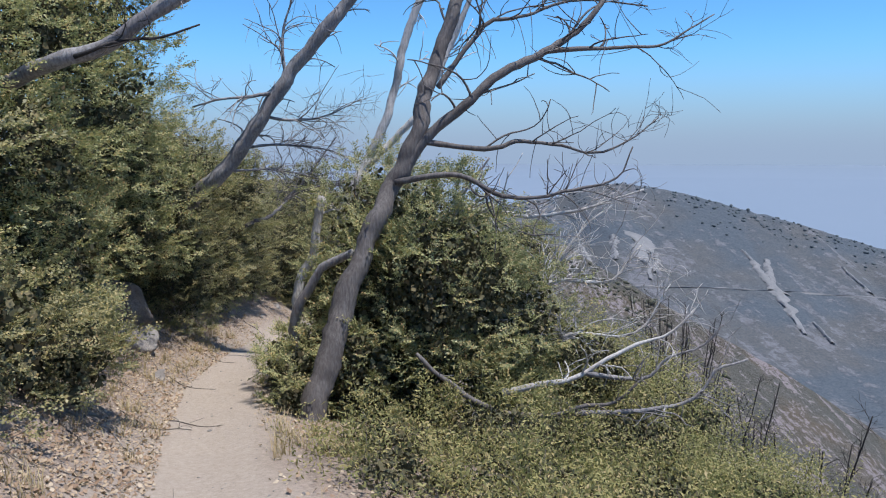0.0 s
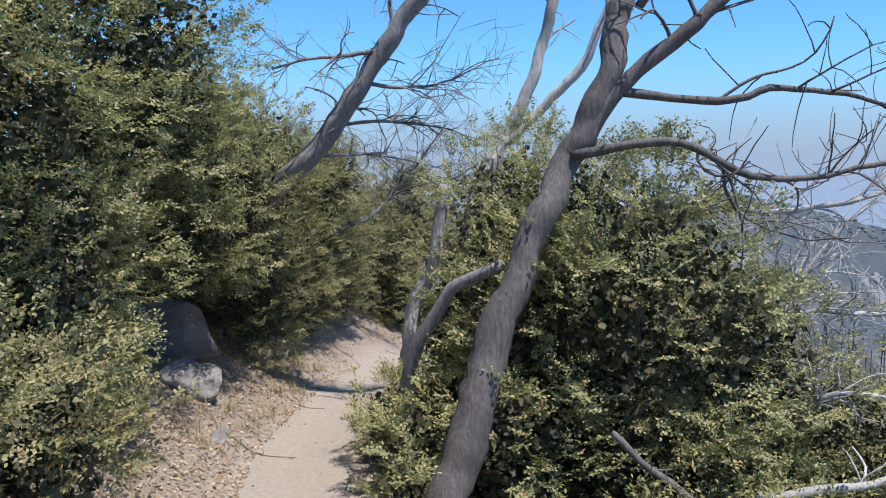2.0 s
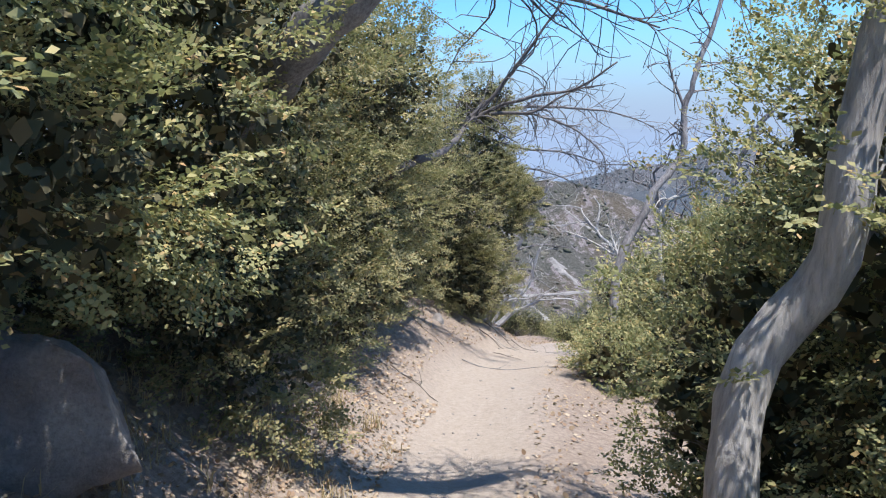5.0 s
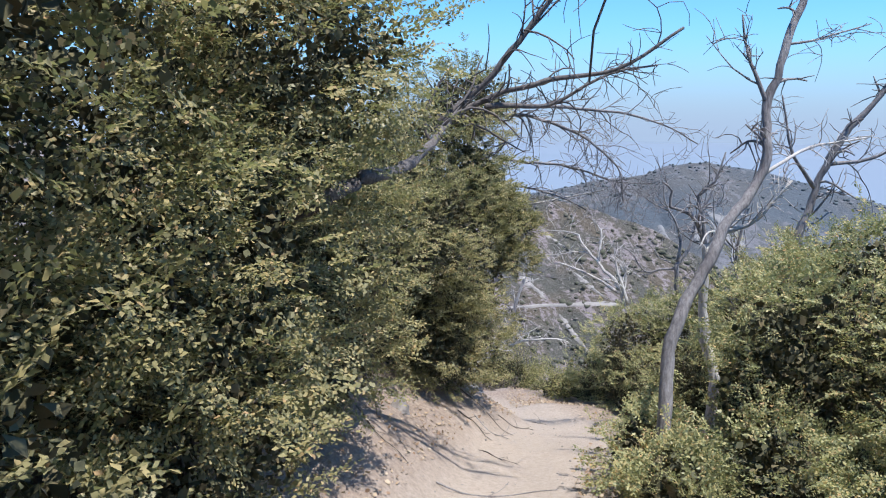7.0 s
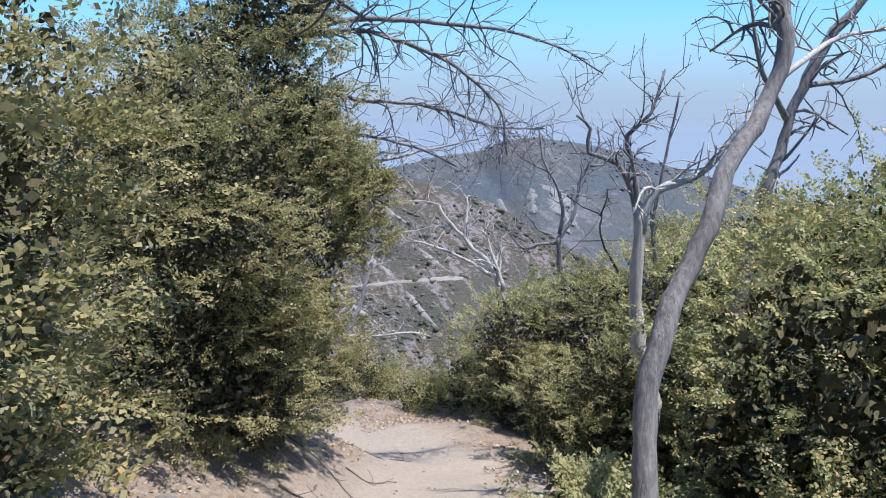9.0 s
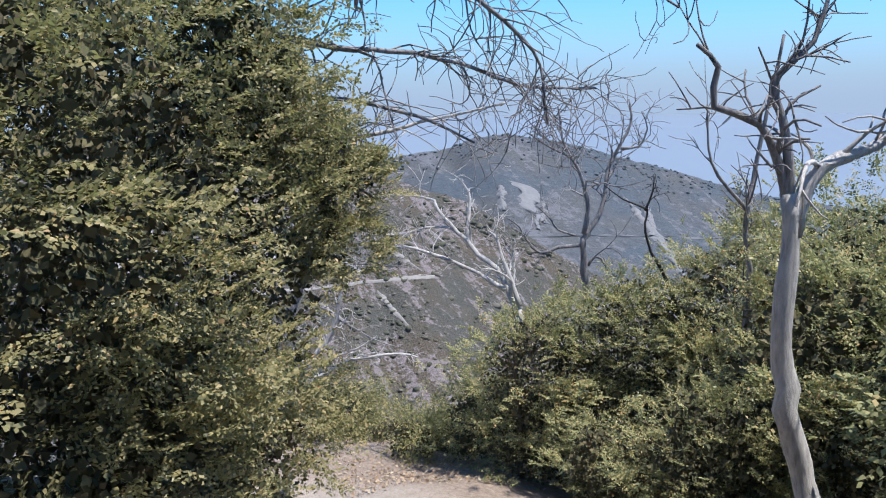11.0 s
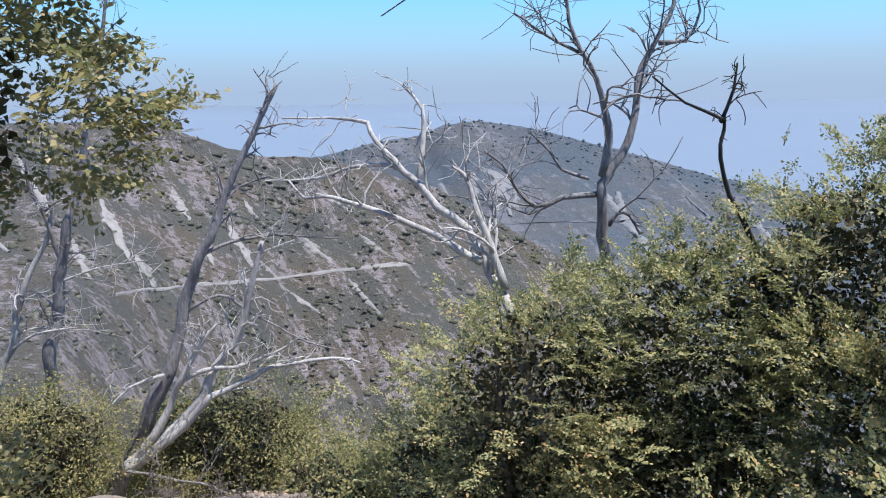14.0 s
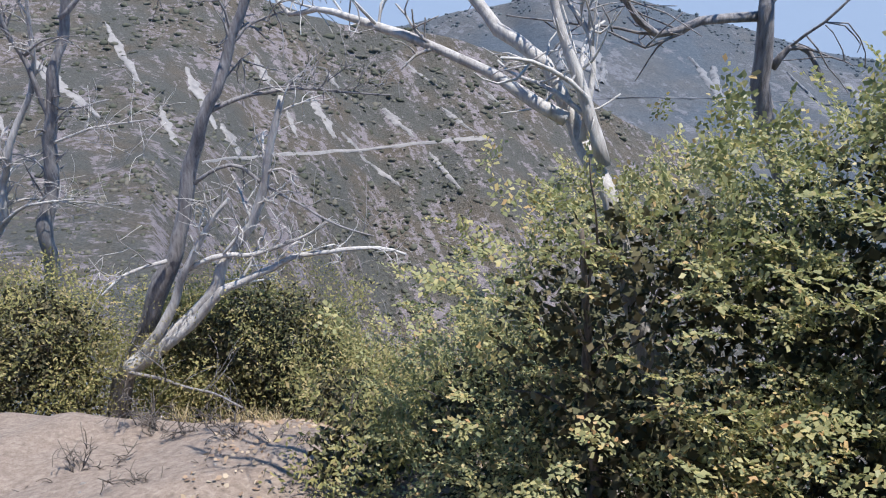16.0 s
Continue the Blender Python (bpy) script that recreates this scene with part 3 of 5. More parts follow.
dead_tree("fallen pale dead branch lying over low shrubs", [
    ("branch", [(0.54, 7.00, -0.68), (0.78, 7.00, -0.63), (1.13, 7.00, -0.57), (1.32, 7.00, -0.47), (1.47, 7.00, -0.35), (1.74, 7.00, -0.23), (1.97, 7.00, -0.16), (2.15, 7.00, -0.04), (2.25, 7.00, 0.09)], 0.034, 0.008, dict(twigs=9, first=0.3)),
    ("branch", [(1.29, 7.00, -0.50), (1.61, 7.00, -0.54), (1.88, 7.00, -0.52), (2.06, 7.00, -0.35), (2.27, 7.00, -0.28), (2.42, 7.00, -0.17), (2.50, 7.00, -0.05)], 0.026, 0.006, dict(twigs=9, first=0.3, mat=DEAD)),
    ("branch", [(0.53, 6.90, -0.84), (0.96, 6.90, -0.86), (1.20, 6.90, -0.80), (1.54, 6.90, -0.74), (1.77, 6.90, -0.52)], 0.028, 0.01, dict(twigs=8, mat=BROWN)),
    ("branch", [(1.17, 7.00, -0.87), (1.79, 7.00, -0.86), (2.16, 7.00, -0.77), (2.31, 7.00, -0.67), (2.46, 7.00, -0.46), (2.62, 7.00, -0.42), (2.75, 7.00, -0.37)], 0.032, 0.008, dict(twigs=9, first=0.3, mat=DEAD)),
    ("branch", [(-0.24, 7.00, -0.32), (-0.07, 7.00, -0.49), (0.08, 7.00, -0.60), (0.28, 7.00, -0.74), (0.60, 7.00, -0.92)], 0.016, 0.03, dict(twigs=2, mat=BROWN)),
], 3, BLEACHED, reach=0.32, rise=0.1, crook=0.35)
dead_tree("split grey snag with peeling bark inside the bush", [
    ("trunk", [(-1.69, 9.0, -1.25), (-1.69, 9.00, -0.62), (-1.66, 9.00, -0.28), (-1.65, 9.00, -0.04), (-1.57, 9.00, 0.18), (-1.50, 9.00, 0.35), (-1.44, 9.00, 0.59), (-1.39, 9.00, 0.84), (-1.36, 9.00, 0.99)], 0.08, 0.045, dict(twigs=2, sides=12, first=0.7, mat=BLEACHED)),
    ("trunk", [(-1.3, 9.4, 0.3), (-1.1, 9.6, 1.0), (-0.93, 9.8, 1.4), (-0.65, 9.8, 1.97), (-0.47, 9.8, 2.77), (-0.2, 9.8, 3.5)], 0.075, 0.04, dict(twigs=6, first=0.6, mat=BLEACHED)),
    ("trunk", [(-0.97, 9.77, 1.3), (-0.62, 9.8, 1.62), (-0.2, 9.8, 2.05), (0.04, 9.8, 2.64), (0.4, 9.8, 3.5)], 0.05, 0.03, dict(twigs=8, first=0.4, mat=BLEACHED)),
], 4, DEAD, reach=0.5)
dead_tree("leaning bare dead tree rising behind the oak scrub", [
    ("trunk", [(-4.8, 11.3, -0.4), (-4.0, 11.0, 0.4), (-3.3, 10.6, 0.9), (-2.9, 10.4, 1.2), (-2.44, 10.4, 1.75), (-2.0, 10.4, 2.42), (-1.2, 10.4, 3.4), (-0.8, 10.4, 4.0)], 0.14, 0.07, dict(twigs=14, first=0.45, sides=12)),
    ("limb", [(-2.1, 10.4, 2.25), (-2.6, 10.2, 2.2), (-3.1, 10.0, 2.05)], 0.03, 0.008, dict(twigs=12)),
    ("limb", [(-2.3, 10.4, 1.95), (-1.9, 10.5, 1.9), (-1.5, 10.7, 2.0), (-1.1, 10.8, 2.2)], 0.025, 0.005, dict(twigs=20)),
    ("limb", [(-2.6, 10.5, 1.55), (-2.1, 10.7, 1.6), (-1.6, 10.9, 1.55), (-1.2, 11, 1.35)], 0.025, 0.004, dict(twigs=24, droop=0.04)),
    ("limb", [(-2.0, 10.4, 2.4), (-2.05, 10.4, 2.9), (-1.9, 10.4, 3.5)], 0.03, 0.01, dict(twigs=10)),
    ("limb", [(-2.8, 10.5, 1.25), (-2.2, 10.9, 1.25), (-1.6, 11.2, 1.1)], 0.02, 0.004, dict(twigs=24, droop=0.04)),
], 5, DEAD, reach=0.6)
dead_tree("dark bare limb overhanging from the oak thicket", [
    ("limb", [(-3.1, 5.75, 1.95), (-2.62, 5.50, 2.09), (-2.36, 5.50, 2.17), (-2.03, 5.50, 2.34), (-1.72, 5.50, 2.51), (-1.45, 5.50, 2.71)], 0.06, 0.042, dict(twigs=4, first=0.5)),
    ("limb", [(-2.45, 5.40, 2.10), (-2.11, 5.40, 2.21), (-1.85, 5.40, 2.23), (-1.61, 5.40, 2.31)], 0.016, 0.005, dict(twigs=4, mat=CHARRED)),
], 6, DEAD, reach=0.3)
dead_tree("black dead limb sweeping out of the thicket over the trail", [
    ("limb", [(-4.1, 13.5, -0.1), (-3.32, 13.3, 0.28), (-3.12, 13.75, 0.33), (-3.0, 14.3, 0.46), (-2.88, 15.0, 0.67), (-2.4, 15.0, 0.86), (-1.9, 15.0, 0.95), (-1.5, 15, 1.2)], 0.05, 0.008, dict(twigs=18, first=0.5)),
    ("limb", [(-3.0, 15.0, 0.6), (-2.6, 15.1, 1.0), (-2.3, 15.1, 1.4), (-2.0, 15.1, 1.8)], 0.03, 0.008, dict(twigs=12)),
    ("limb", [(-2.7, 15.0, 0.72), (-2.3, 15.2, 0.75), (-1.9, 15.3, 0.95), (-1.6, 15.3, 1.0)], 0.02, 0.005, dict(twigs=12)),
], 7, BROWN, reach=0.42)
droopers = [
    ("trunk", [(-4.6, 18.9, -1.6), (-4.3, 18.9, -0.3), (-3.66, 19.0, 0.6), (-3.02, 19.0, 0.74), (-2.38, 19.0, 0.83), (-1.62, 19.0, 0.82), (-0.9, 19.0, 0.66), (-0.5, 19.0, 0.45)], 0.06, 0.006, dict(twigs=40)),
    ("limb", [(-3.3, 19.0, 0.7), (-2.5, 18.9, 0.74), (-1.85, 18.9, 0.58), (-1.4, 18.9, 0.2), (-1.3, 18.9, -0.2)], 0.03, 0.005, dict(twigs=40)),
    ("limb", [(-3.6, 19.1, 0.45), (-2.7, 19.1, 0.3), (-1.88, 19.1, 0.16), (-1.33, 19.1, 0.02), (-0.95, 19.1, 0.0)], 0.028, 0.005, dict(twigs=34)),
    ("limb", [(-4.2, 19.0, -0.4), (-3.2, 19.0, -0.1), (-2.6, 19.0, -0.02), (-2.1, 19.0, -0.12), (-1.7, 19.0, -0.3)], 0.035, 0.006, dict(twigs=20)),
    ("limb", [(-3.8, 19.1, -0.6), (-2.9, 19.1, -0.36), (-2.3, 19.1, -0.25), (-1.5, 19.1, -0.08)], 0.026, 0.006, dict(twigs=10, mat=BLEACHED)),
]
dead_tree("drooping bare dead tree with a fringe of fine twigs", droopers, 8, DEAD, reach=0.5, droop=0.1, rise=-0.05, crook=0.42)
dead_tree("slender grey dead tree leaning beside the trail", [
    ("trunk", [(-1.47, 15.2, -2.0), (-1.46, 15.2, -1.6), (-1.4, 15.33, -0.83), (-1.21, 15.47, -0.38), (-0.97, 15.6, -0.03), (-0.76, 15.73, 0.32), (-0.71, 15.87, 0.8), (-0.47, 16.0, 1.55), (-0.3, 16.1, 2.1)], 0.055, 0.022, dict(twigs=8, first=0.6, sides=10)),
    ("limb", [(-0.8, 15.75, 0.25), (-0.59, 15.85, 0.36), (-0.29, 16.0, 0.48), (0.1, 16.1, 0.55)], 0.018, 0.005, dict(twigs=8, mat=BLEACHED)),
    ("limb", [(-0.72, 15.85, 0.75), (-0.85, 15.9, 1.05), (-0.92, 15.9, 1.4)], 0.02, 0.006, dict(twigs=6)),
    ("limb", [(-0.6, 15.95, 1.2), (-0.3, 16.0, 1.25), (0.0, 16.0, 1.35)], 0.012, 0.004, dict(twigs=6)),
], 9, DEAD, reach=0.35)
dead_tree("second leaning dead tree with bare forked top", [
    ("trunk", [(-0.2, 17.3, -2.2), (-0.1, 17.3, -1.3), (0.04, 17.3, -0.5), (0.16, 17.3, 0.05), (0.34, 17.3, 0.5), (0.66, 17.3, 0.92), (1.0, 17.3, 1.4)], 0.065, 0.02, dict(twigs=12, first=0.5, sides=10)),
    ("limb", [(0.16, 17.3, 0.1), (-0.1, 17.2, 0.45), (-0.2, 17.2, 0.9)], 0.022, 0.006, dict(twigs=8)),
    ("limb", [(0.25, 17.3, 0.3), (0.6, 17.3, 0.35), (0.95, 17.2, 0.6)], 0.02, 0.005, dict(twigs=10)),
], 10, DEAD, reach=0.4)
dead_tree("white-barked dead tree with a forked crown", [
    ("trunk", [(-0.6, 17.4, -2.5), (-0.63, 17.4, -1.69), (-0.71, 17.4, -1.04), (-0.72, 17.4, -0.65), (-0.735, 17.4, -0.45)], 0.06, 0.036, dict(twigs=0, sides=12, mat=BLEACHED)),
    ("limb", [(-0.715, 17.4, -0.62), (-0.67, 17.4, -0.42), (-0.54, 17.4, -0.29), (-0.3, 17.4, -0.18), (0.0, 17.4, 0.15)], 0.038, 0.008, dict(twigs=14, mat=BLEACHED)),
    ("limb", [(-0.72, 17.4, -0.6), (-0.77, 17.4, -0.38), (-0.88, 17.4, -0.16), (-1.08, 17.4, -0.1), (-1.07, 17.4, 0.04), (-1.15, 17.4, 0.12)], 0.026, 0.007, dict(twigs=8)),
    ("limb", [(-0.73, 17.4, -0.55), (-0.75, 17.4, -0.36), (-0.78, 17.4, -0.16), (-0.83, 17.4, -0.02), (-0.68, 17.4, 0.13), (-0.6, 17.4, 0.4)], 0.026, 0.006, dict(twigs=12)),
], 11, DEAD, reach=0.3)
dead_tree("pale contorted dead tree leaning over green scrub", [
    ("trunk", [(-0.62, 21.15, -2.9), (-0.81, 21.20, -2.08), (-0.85, 21.30, -1.92), (-0.92, 21.40, -1.82), (-1.05, 21.50, -1.58), (-1.19, 21.60, -1.44), (-1.27, 21.70, -1.31), (-1.38, 21.80, -1.19), (-1.46, 21.90, -1.07), (-1.53, 22.00, -0.96), (-1.64, 22.10, -0.96), (-1.76, 22.20, -0.95), (-2.03, 22.30, -0.94)], 0.05, 0.004, dict(twigs=6, first=0.6)),
    ("limb", [(-1.26, 21.75, -1.32), (-1.21, 21.83, -1.10), (-1.20, 21.92, -0.91), (-1.31, 22.00, -0.75)], 0.026, 0.006, dict(twigs=6)),
    ("limb", [(-0.98, 21.35, -1.72), (-1.22, 21.46, -1.59), (-1.41, 21.57, -1.51), (-1.59, 21.68, -1.44), (-1.80, 21.78, -1.38), (-1.92, 21.89, -1.39), (-2.01, 22.00, -1.30)], 0.027, 0.005, dict(twigs=7)),
    ("limb", [(-1.16, 21.65, -1.46), (-1.34, 21.76, -1.25), (-1.47, 21.87, -1.22), (-1.69, 21.98, -1.24), (-1.85, 22.09, -1.30), (-2.15, 22.20, -1.32)], 0.02, 0.004, dict(twigs=8)),
    ("limb", [(-0.86, 21.30, -1.87), (-0.92, 21.34, -1.71), (-0.98, 21.38, -1.56), (-1.03, 21.42, -1.41), (-1.06, 21.46, -1.25), (-1.11, 21.50, -1.20)], 0.03, 0.006, dict(twigs=10)),
    ("limb", [(-0.92, 21.35, -1.79), (-0.88, 21.40, -1.57), (-0.89, 21.45, -1.46), (-0.95, 21.50, -1.36)], 0.018, 0.006, dict(twigs=6)),
], 12, BLEACHED, reach=0.3, crook=0.35)
dead_tree("dead tree with two upright curving stems above scrub", [
    ("trunk", [(0.2, 21.8, -2.9), (0.12, 21.80, -2.34), (0.07, 21.82, -2.11), (-0.02, 21.84, -1.89), (-0.06, 21.85, -1.64), (-0.10, 21.87, -1.44), (-0.07, 21.89, -1.32), (0.04, 21.91, -1.13), (0.13, 21.93, -0.90), (0.21, 21.95, -0.66), (0.30, 21.96, -0.51), (0.41, 21.98, -0.28), (0.39, 22.00, -0.04)], 0.06, 0.008, dict(twigs=10, first=0.6)),
    ("limb", [(-0.07, 21.90, -1.33), (-0.04, 21.90, -1.13), (-0.07, 21.90, -0.92), (-0.18, 21.90, -0.63), (-0.29, 21.90, -0.39), (-0.35, 21.90, -0.10)], 0.03, 0.007, dict(twigs=10)),
    ("limb", [(-0.20, 21.90, -0.59), (-0.44, 21.90, -0.46), (-0.65, 21.90, -0.34)], 0.014, 0.004, dict(twigs=6)),
    ("limb", [(0.30, 21.95, -0.51), (0.48, 21.93, -0.48), (0.55, 21.92, -0.32), (0.48, 21.90, -0.16)], 0.018, 0.004, dict(twigs=7)),
    ("limb", [(-0.10, 21.90, -1.44), (-0.33, 21.90, -1.45), (-0.51, 21.90, -1.51), (-0.65, 21.90, -1.38), (-0.72, 21.90, -1.25), (-0.83, 21.90, -1.15)], 0.024, 0.005, dict(twigs=7)),
    ("limb", [(-0.16, 21.90, -1.34), (-0.33, 21.90, -1.28), (-0.41, 21.90, -1.16), (-0.55, 21.90, -1.04)], 0.014, 0.004, dict(twigs=5)),
    ("limb", [(-0.03, 21.88, -1.64), (0.03, 21.85, -1.56), (0.11, 21.83, -1.58), (0.15, 21.80, -1.69)], 0.02, 0.006, dict(twigs=2)),
], 13, DEAD, reach=0.4, rise=0.35, crook=0.3)
dead_tree("crooked charred snag standing in green scrub", [
    ("trunk", [(0.55, 20.75, -2.6), (0.45, 20.75, -1.92), (0.3, 20.75, -1.55), (0.15, 20.75, -1.32), (0.06, 20.75, -1.07), (0.07, 20.75, -0.95), (-0.13, 20.75, -0.86), (-0.29, 20.75, -0.74)], 0.03, 0.004, dict(twigs=4, first=0.6)),
    ("limb", [(0.07, 20.75, -0.96), (0.13, 20.75, -0.8), (0.14, 20.75, -0.68)], 0.012, 0.004, dict(twigs=6)),
], 14, CHARRED, reach=0.15)
dead_tree("forked bleached dead tree rooted below the trail edge", [
    ("trunk", [(-3.85, 24.6, -4.7), (-3.75, 24.6, -4.35), (-3.6, 24.6, -4.08), (-3.35, 24.6, -3.56), (-3.13, 24.6, -3.03), (-2.97, 24.6, -2.5), (-2.83, 24.6, -2.14), (-2.53, 24.6, -1.52), (-2.34, 24.6, -1.16), (-2.1, 24.6, -0.7)], 0.095, 0.018, dict(twigs=16, first=0.6, sides=11, mat=DEAD)),
    ("limb", [(-3.68, 24.53, -4.22), (-3.5, 24.5, -4.06), (-3.24, 24.48, -3.63), (-3.08, 24.45, -3.32), (-2.9, 24.42, -3.02), (-2.72, 24.4, -2.81)], 0.06, 0.012, dict(twigs=7, first=0.5)),
    ("limb", [(-3.68, 24.5, -4.22), (-3.4, 24.5, -4.0), (-2.98, 24.5, -3.66), (-2.81, 24.5, -3.35), (-2.63, 24.5, -3.02), (-2.5, 24.5, -2.74), (-2.39, 24.5, -2.42), (-2.3, 24.5, -2.1)], 0.075, 0.02, dict(twigs=9, first=0.5)),
    ("limb", [(-3.64, 24.5, -4.2), (-3.14, 24.47, -3.84), (-2.85, 24.43, -3.54), (-2.48, 24.4, -3.37), (-2.05, 24.37, -3.26), (-1.66, 24.33, -3.21), (-1.46, 24.3, -3.26)], 0.055, 0.01, dict(twigs=9, first=0.45)),
    ("limb", [(-3.16, 24.5, -3.4), (-2.89, 24.45, -3.26), (-2.57, 24.4, -3.25), (-2.21, 24.35, -3.12), (-2.0, 24.3, -2.96)], 0.03, 0.006, dict(twigs=8)),
    ("limb", [(-3.25, 24.5, -3.31), (-3.5, 24.35, -3.34), (-3.65, 24.2, -3.44)], 0.022, 0.006, dict(twigs=4)),
    ("limb", [(-3.0, 24.6, -2.74), (-2.81, 24.57, -2.63), (-2.63, 24.53, -2.61), (-2.44, 24.5, -2.77), (-2.2, 24.47, -2.92), (-1.93, 24.43, -3.07), (-1.69, 24.4, -3.14)], 0.018, 0.005, dict(twigs=8, mat=DEAD)),
    ("limb", [(-3.65, 24.45, -4.2), (-3.21, 24.23, -4.22), (-2.94, 24.07, -4.2), (-2.68, 23.9, -4.25)], 0.016, 0.006, dict(twigs=5, mat=DEAD)),
    ("limb", [(-2.86, 24.6, -2.22), (-2.54, 24.6, -2.11), (-2.06, 24.6, -2.08), (-1.53, 24.6, -2.13)], 0.022, 0.005, dict(twigs=14, mat=DEAD)),
], 15, BLEACHED, reach=0.38, crook=0.35)
dead_tree("tall grey dead tree on the hillside below the trail", [
    ("trunk", [(-4.6, 25.5, -5.2), (-4.54, 25.5, -3.83), (-4.4, 25.5, -2.81), (-4.25, 25.5, -2.2), (-4.02, 25.5, -1.3), (-3.8, 25.5, -0.5), (-3.65, 25.5, 0.2)], 0.1, 0.012, dict(twigs=24, first=0.35)),
    ("limb", [(-4.3, 25.5, -2.4), (-4.5, 25.4, -1.6), (-4.4, 25.4, -1.0)], 0.03, 0.01, dict(twigs=12)),
    ("limb", [(-4.1, 25.5, -1.6), (-3.6, 25.5, -1.2), (-3.0, 25.5, -1.0)], 0.025, 0.006, dict(twigs=16)),
    ("limb", [(-4.35, 25.5, -2.6), (-3.9, 25.4, -2.45), (-3.5, 25.4, -2.4)], 0.016, 0.005, dict(twigs=10, mat=BLEACHED)),
], 16, DEAD, reach=0.5)
dead_tree("tall bare dead tree with pale limbs downslope", [
    ("trunk", [(-5.2, 25.5, -5.0), (-4.98, 25.5, -3.54), (-4.68, 25.5, -2.71), (-4.41, 25.5, -2.11), (-4.3, 25.5, -1.4), (-4.36, 25.5, -0.95), (-4.2, 25.5, -0.6)], 0.06, 0.005, dict(twigs=18, first=0.3)),
    ("limb", [(-4.9, 25.5, -3.3), (-4.6, 25.4, -3.1), (-4.2, 25.4, -3.05)], 0.02, 0.006, dict(twigs=10)),
], 17, BLEACHED, reach=0.45)
dead_tree("thin grey stem with a few live oak sprigs", [
    ("trunk", [(0.1, 19.0, -2.6), (0.02, 19.0, -1.4), (-0.02, 19.0, -0.8), (0.06, 19.0, -0.3), (0.16, 19.0, 0.3)], 0.03, 0.008, dict(twigs=8, first=0.4)),
    ("limb", [(0.0, 19.0, -0.75), (-0.25, 19.0, -0.45), (-0.3, 19.0, -0.1)], 0.014, 0.004, dict(twigs=4)),
], 18, DEAD, reach=0.35)
# burnt stems of shrubs on the slope below
for k, (x, y, top, n) in enumerate(((4.75, 16.4, -1.45, 30), (4.1, 9.2, -1.6, 12), (5.2, 12.5, -2.5, 8), (4.1, 12.0, -1.85, 10))):
    z = float(ground_z(x, y))
    h = top - z + 0.3
    bush = thing("burnt_shrub", (x, y, z), "charred upright shrub stems on the slope", "bush", "burnt shrubs")
    for j in range(n):
        w = Wood(300 + 20 * k + j)
        a = w.rng.uniform(0, 6.28)
        foot = np.array([x + 0.35 * math.cos(a), y + 0.35 * math.sin(a), z - 0.3])
        tall, lean = h * w.rng.uniform(0.62, 1.03), w.rng.uniform(0.05, 0.75)
        tip = foot + (lean * math.cos(a), lean * math.sin(a), tall)
        w.limb([foot, foot * 0.45 + tip * 0.55 + w.rng.uniform(-0.09, 0.09, 3), tip], 0.022, 0.007, sides=5, twigs=12, reach=0.36, depth=2, first=0.45, rise=0.5, crook=0.15)
        part("stem", w.mesh("stem", CHARRED), bush)


# ---------------------------------------------------------------- foliage
def sprig(seed, count, long, wide, twig):
    """One twig with leaves along it, pointing up z: leaf corners (count, 4, 3)."""
    rng = np.random.default_rng(seed)
    shape = np.array([(0, -0.08, 0), (0.58, -0.5, 0.07), (1.0, 0.06, -0.06), (0.42, 0.5, 0.09)]) * (long, wide, long)
    out = []
    for k in range(count):
        h = twig * (k + 0.5) / count
        a = k * 2.4 + rng.uniform(-0.5, 0.5)
        tip = rng.uniform(0.05, 1.1)
        m = Matrix.Rotation(a, 3, "Z") @ Matrix.Rotation(-tip, 3, "Y") @ Matrix.Rotation(rng.uniform(-0.7, 0.7), 3, "X")
        out.append(shape * rng.uniform(0.7, 1.2) @ np.array(m).T + (0.15 * twig * math.cos(a), 0.15 * twig * math.sin(a), h))
    return np.array(out)


def oak_spray(seed, long, wide, twig):
    """A flat spray of oak leaves on a forked twig along z, its upper side towards y: leaf corners (count, 4, 3)."""
    rng = np.random.default_rng(seed)
    shape = np.array([(0.0, 0.1, 0), (0.7, 0.5, 0.08), (1.0, -0.08, -0.03), (0.32, -0.5, 0.1)])
    twiglets = [(np.zeros(3), np.array([0, 0, 1.0]), twig, 9)]
    for k in range(6):
        a = (1 if k % 2 else -1) * rng.uniform(0.5, 1.1)
        way = np.array([math.sin(a), rng.uniform(-0.25, 0.35), math.cos(a)])
        twiglets.append((np.array([0, 0, twig * (0.1 + 0.14 * k)]), way, twig * rng.uniform(0.35, 0.62), 5))
    out = []
    for start, way, ln, count in twiglets:
        way = way / np.linalg.norm(way)
        for k in range(count):
            p = start + way * ln * (k + 0.7) / count
            tip = k == count - 1
            d = way * (1.0 if tip else 0.55) + rng.standard_normal(3) * (0.25, 0.3, 0.25)
            if not tip:
                d = d + np.cross(way, (0, 1, 0)) * (0.9 if k % 2 else -0.9)
            d /= np.linalg.norm(d)
            up = np.array([0, 1.0, 0.5]) + rng.standard_normal(3) * 0.5
            side = np.cross(up, d)
            side /= np.linalg.norm(side)
            m = np.stack([d * long, side * wide, np.cross(d, side) * long])
            out.append(p + shape * rng.uniform(0.65, 1.25) @ m)
    return np.array(out)


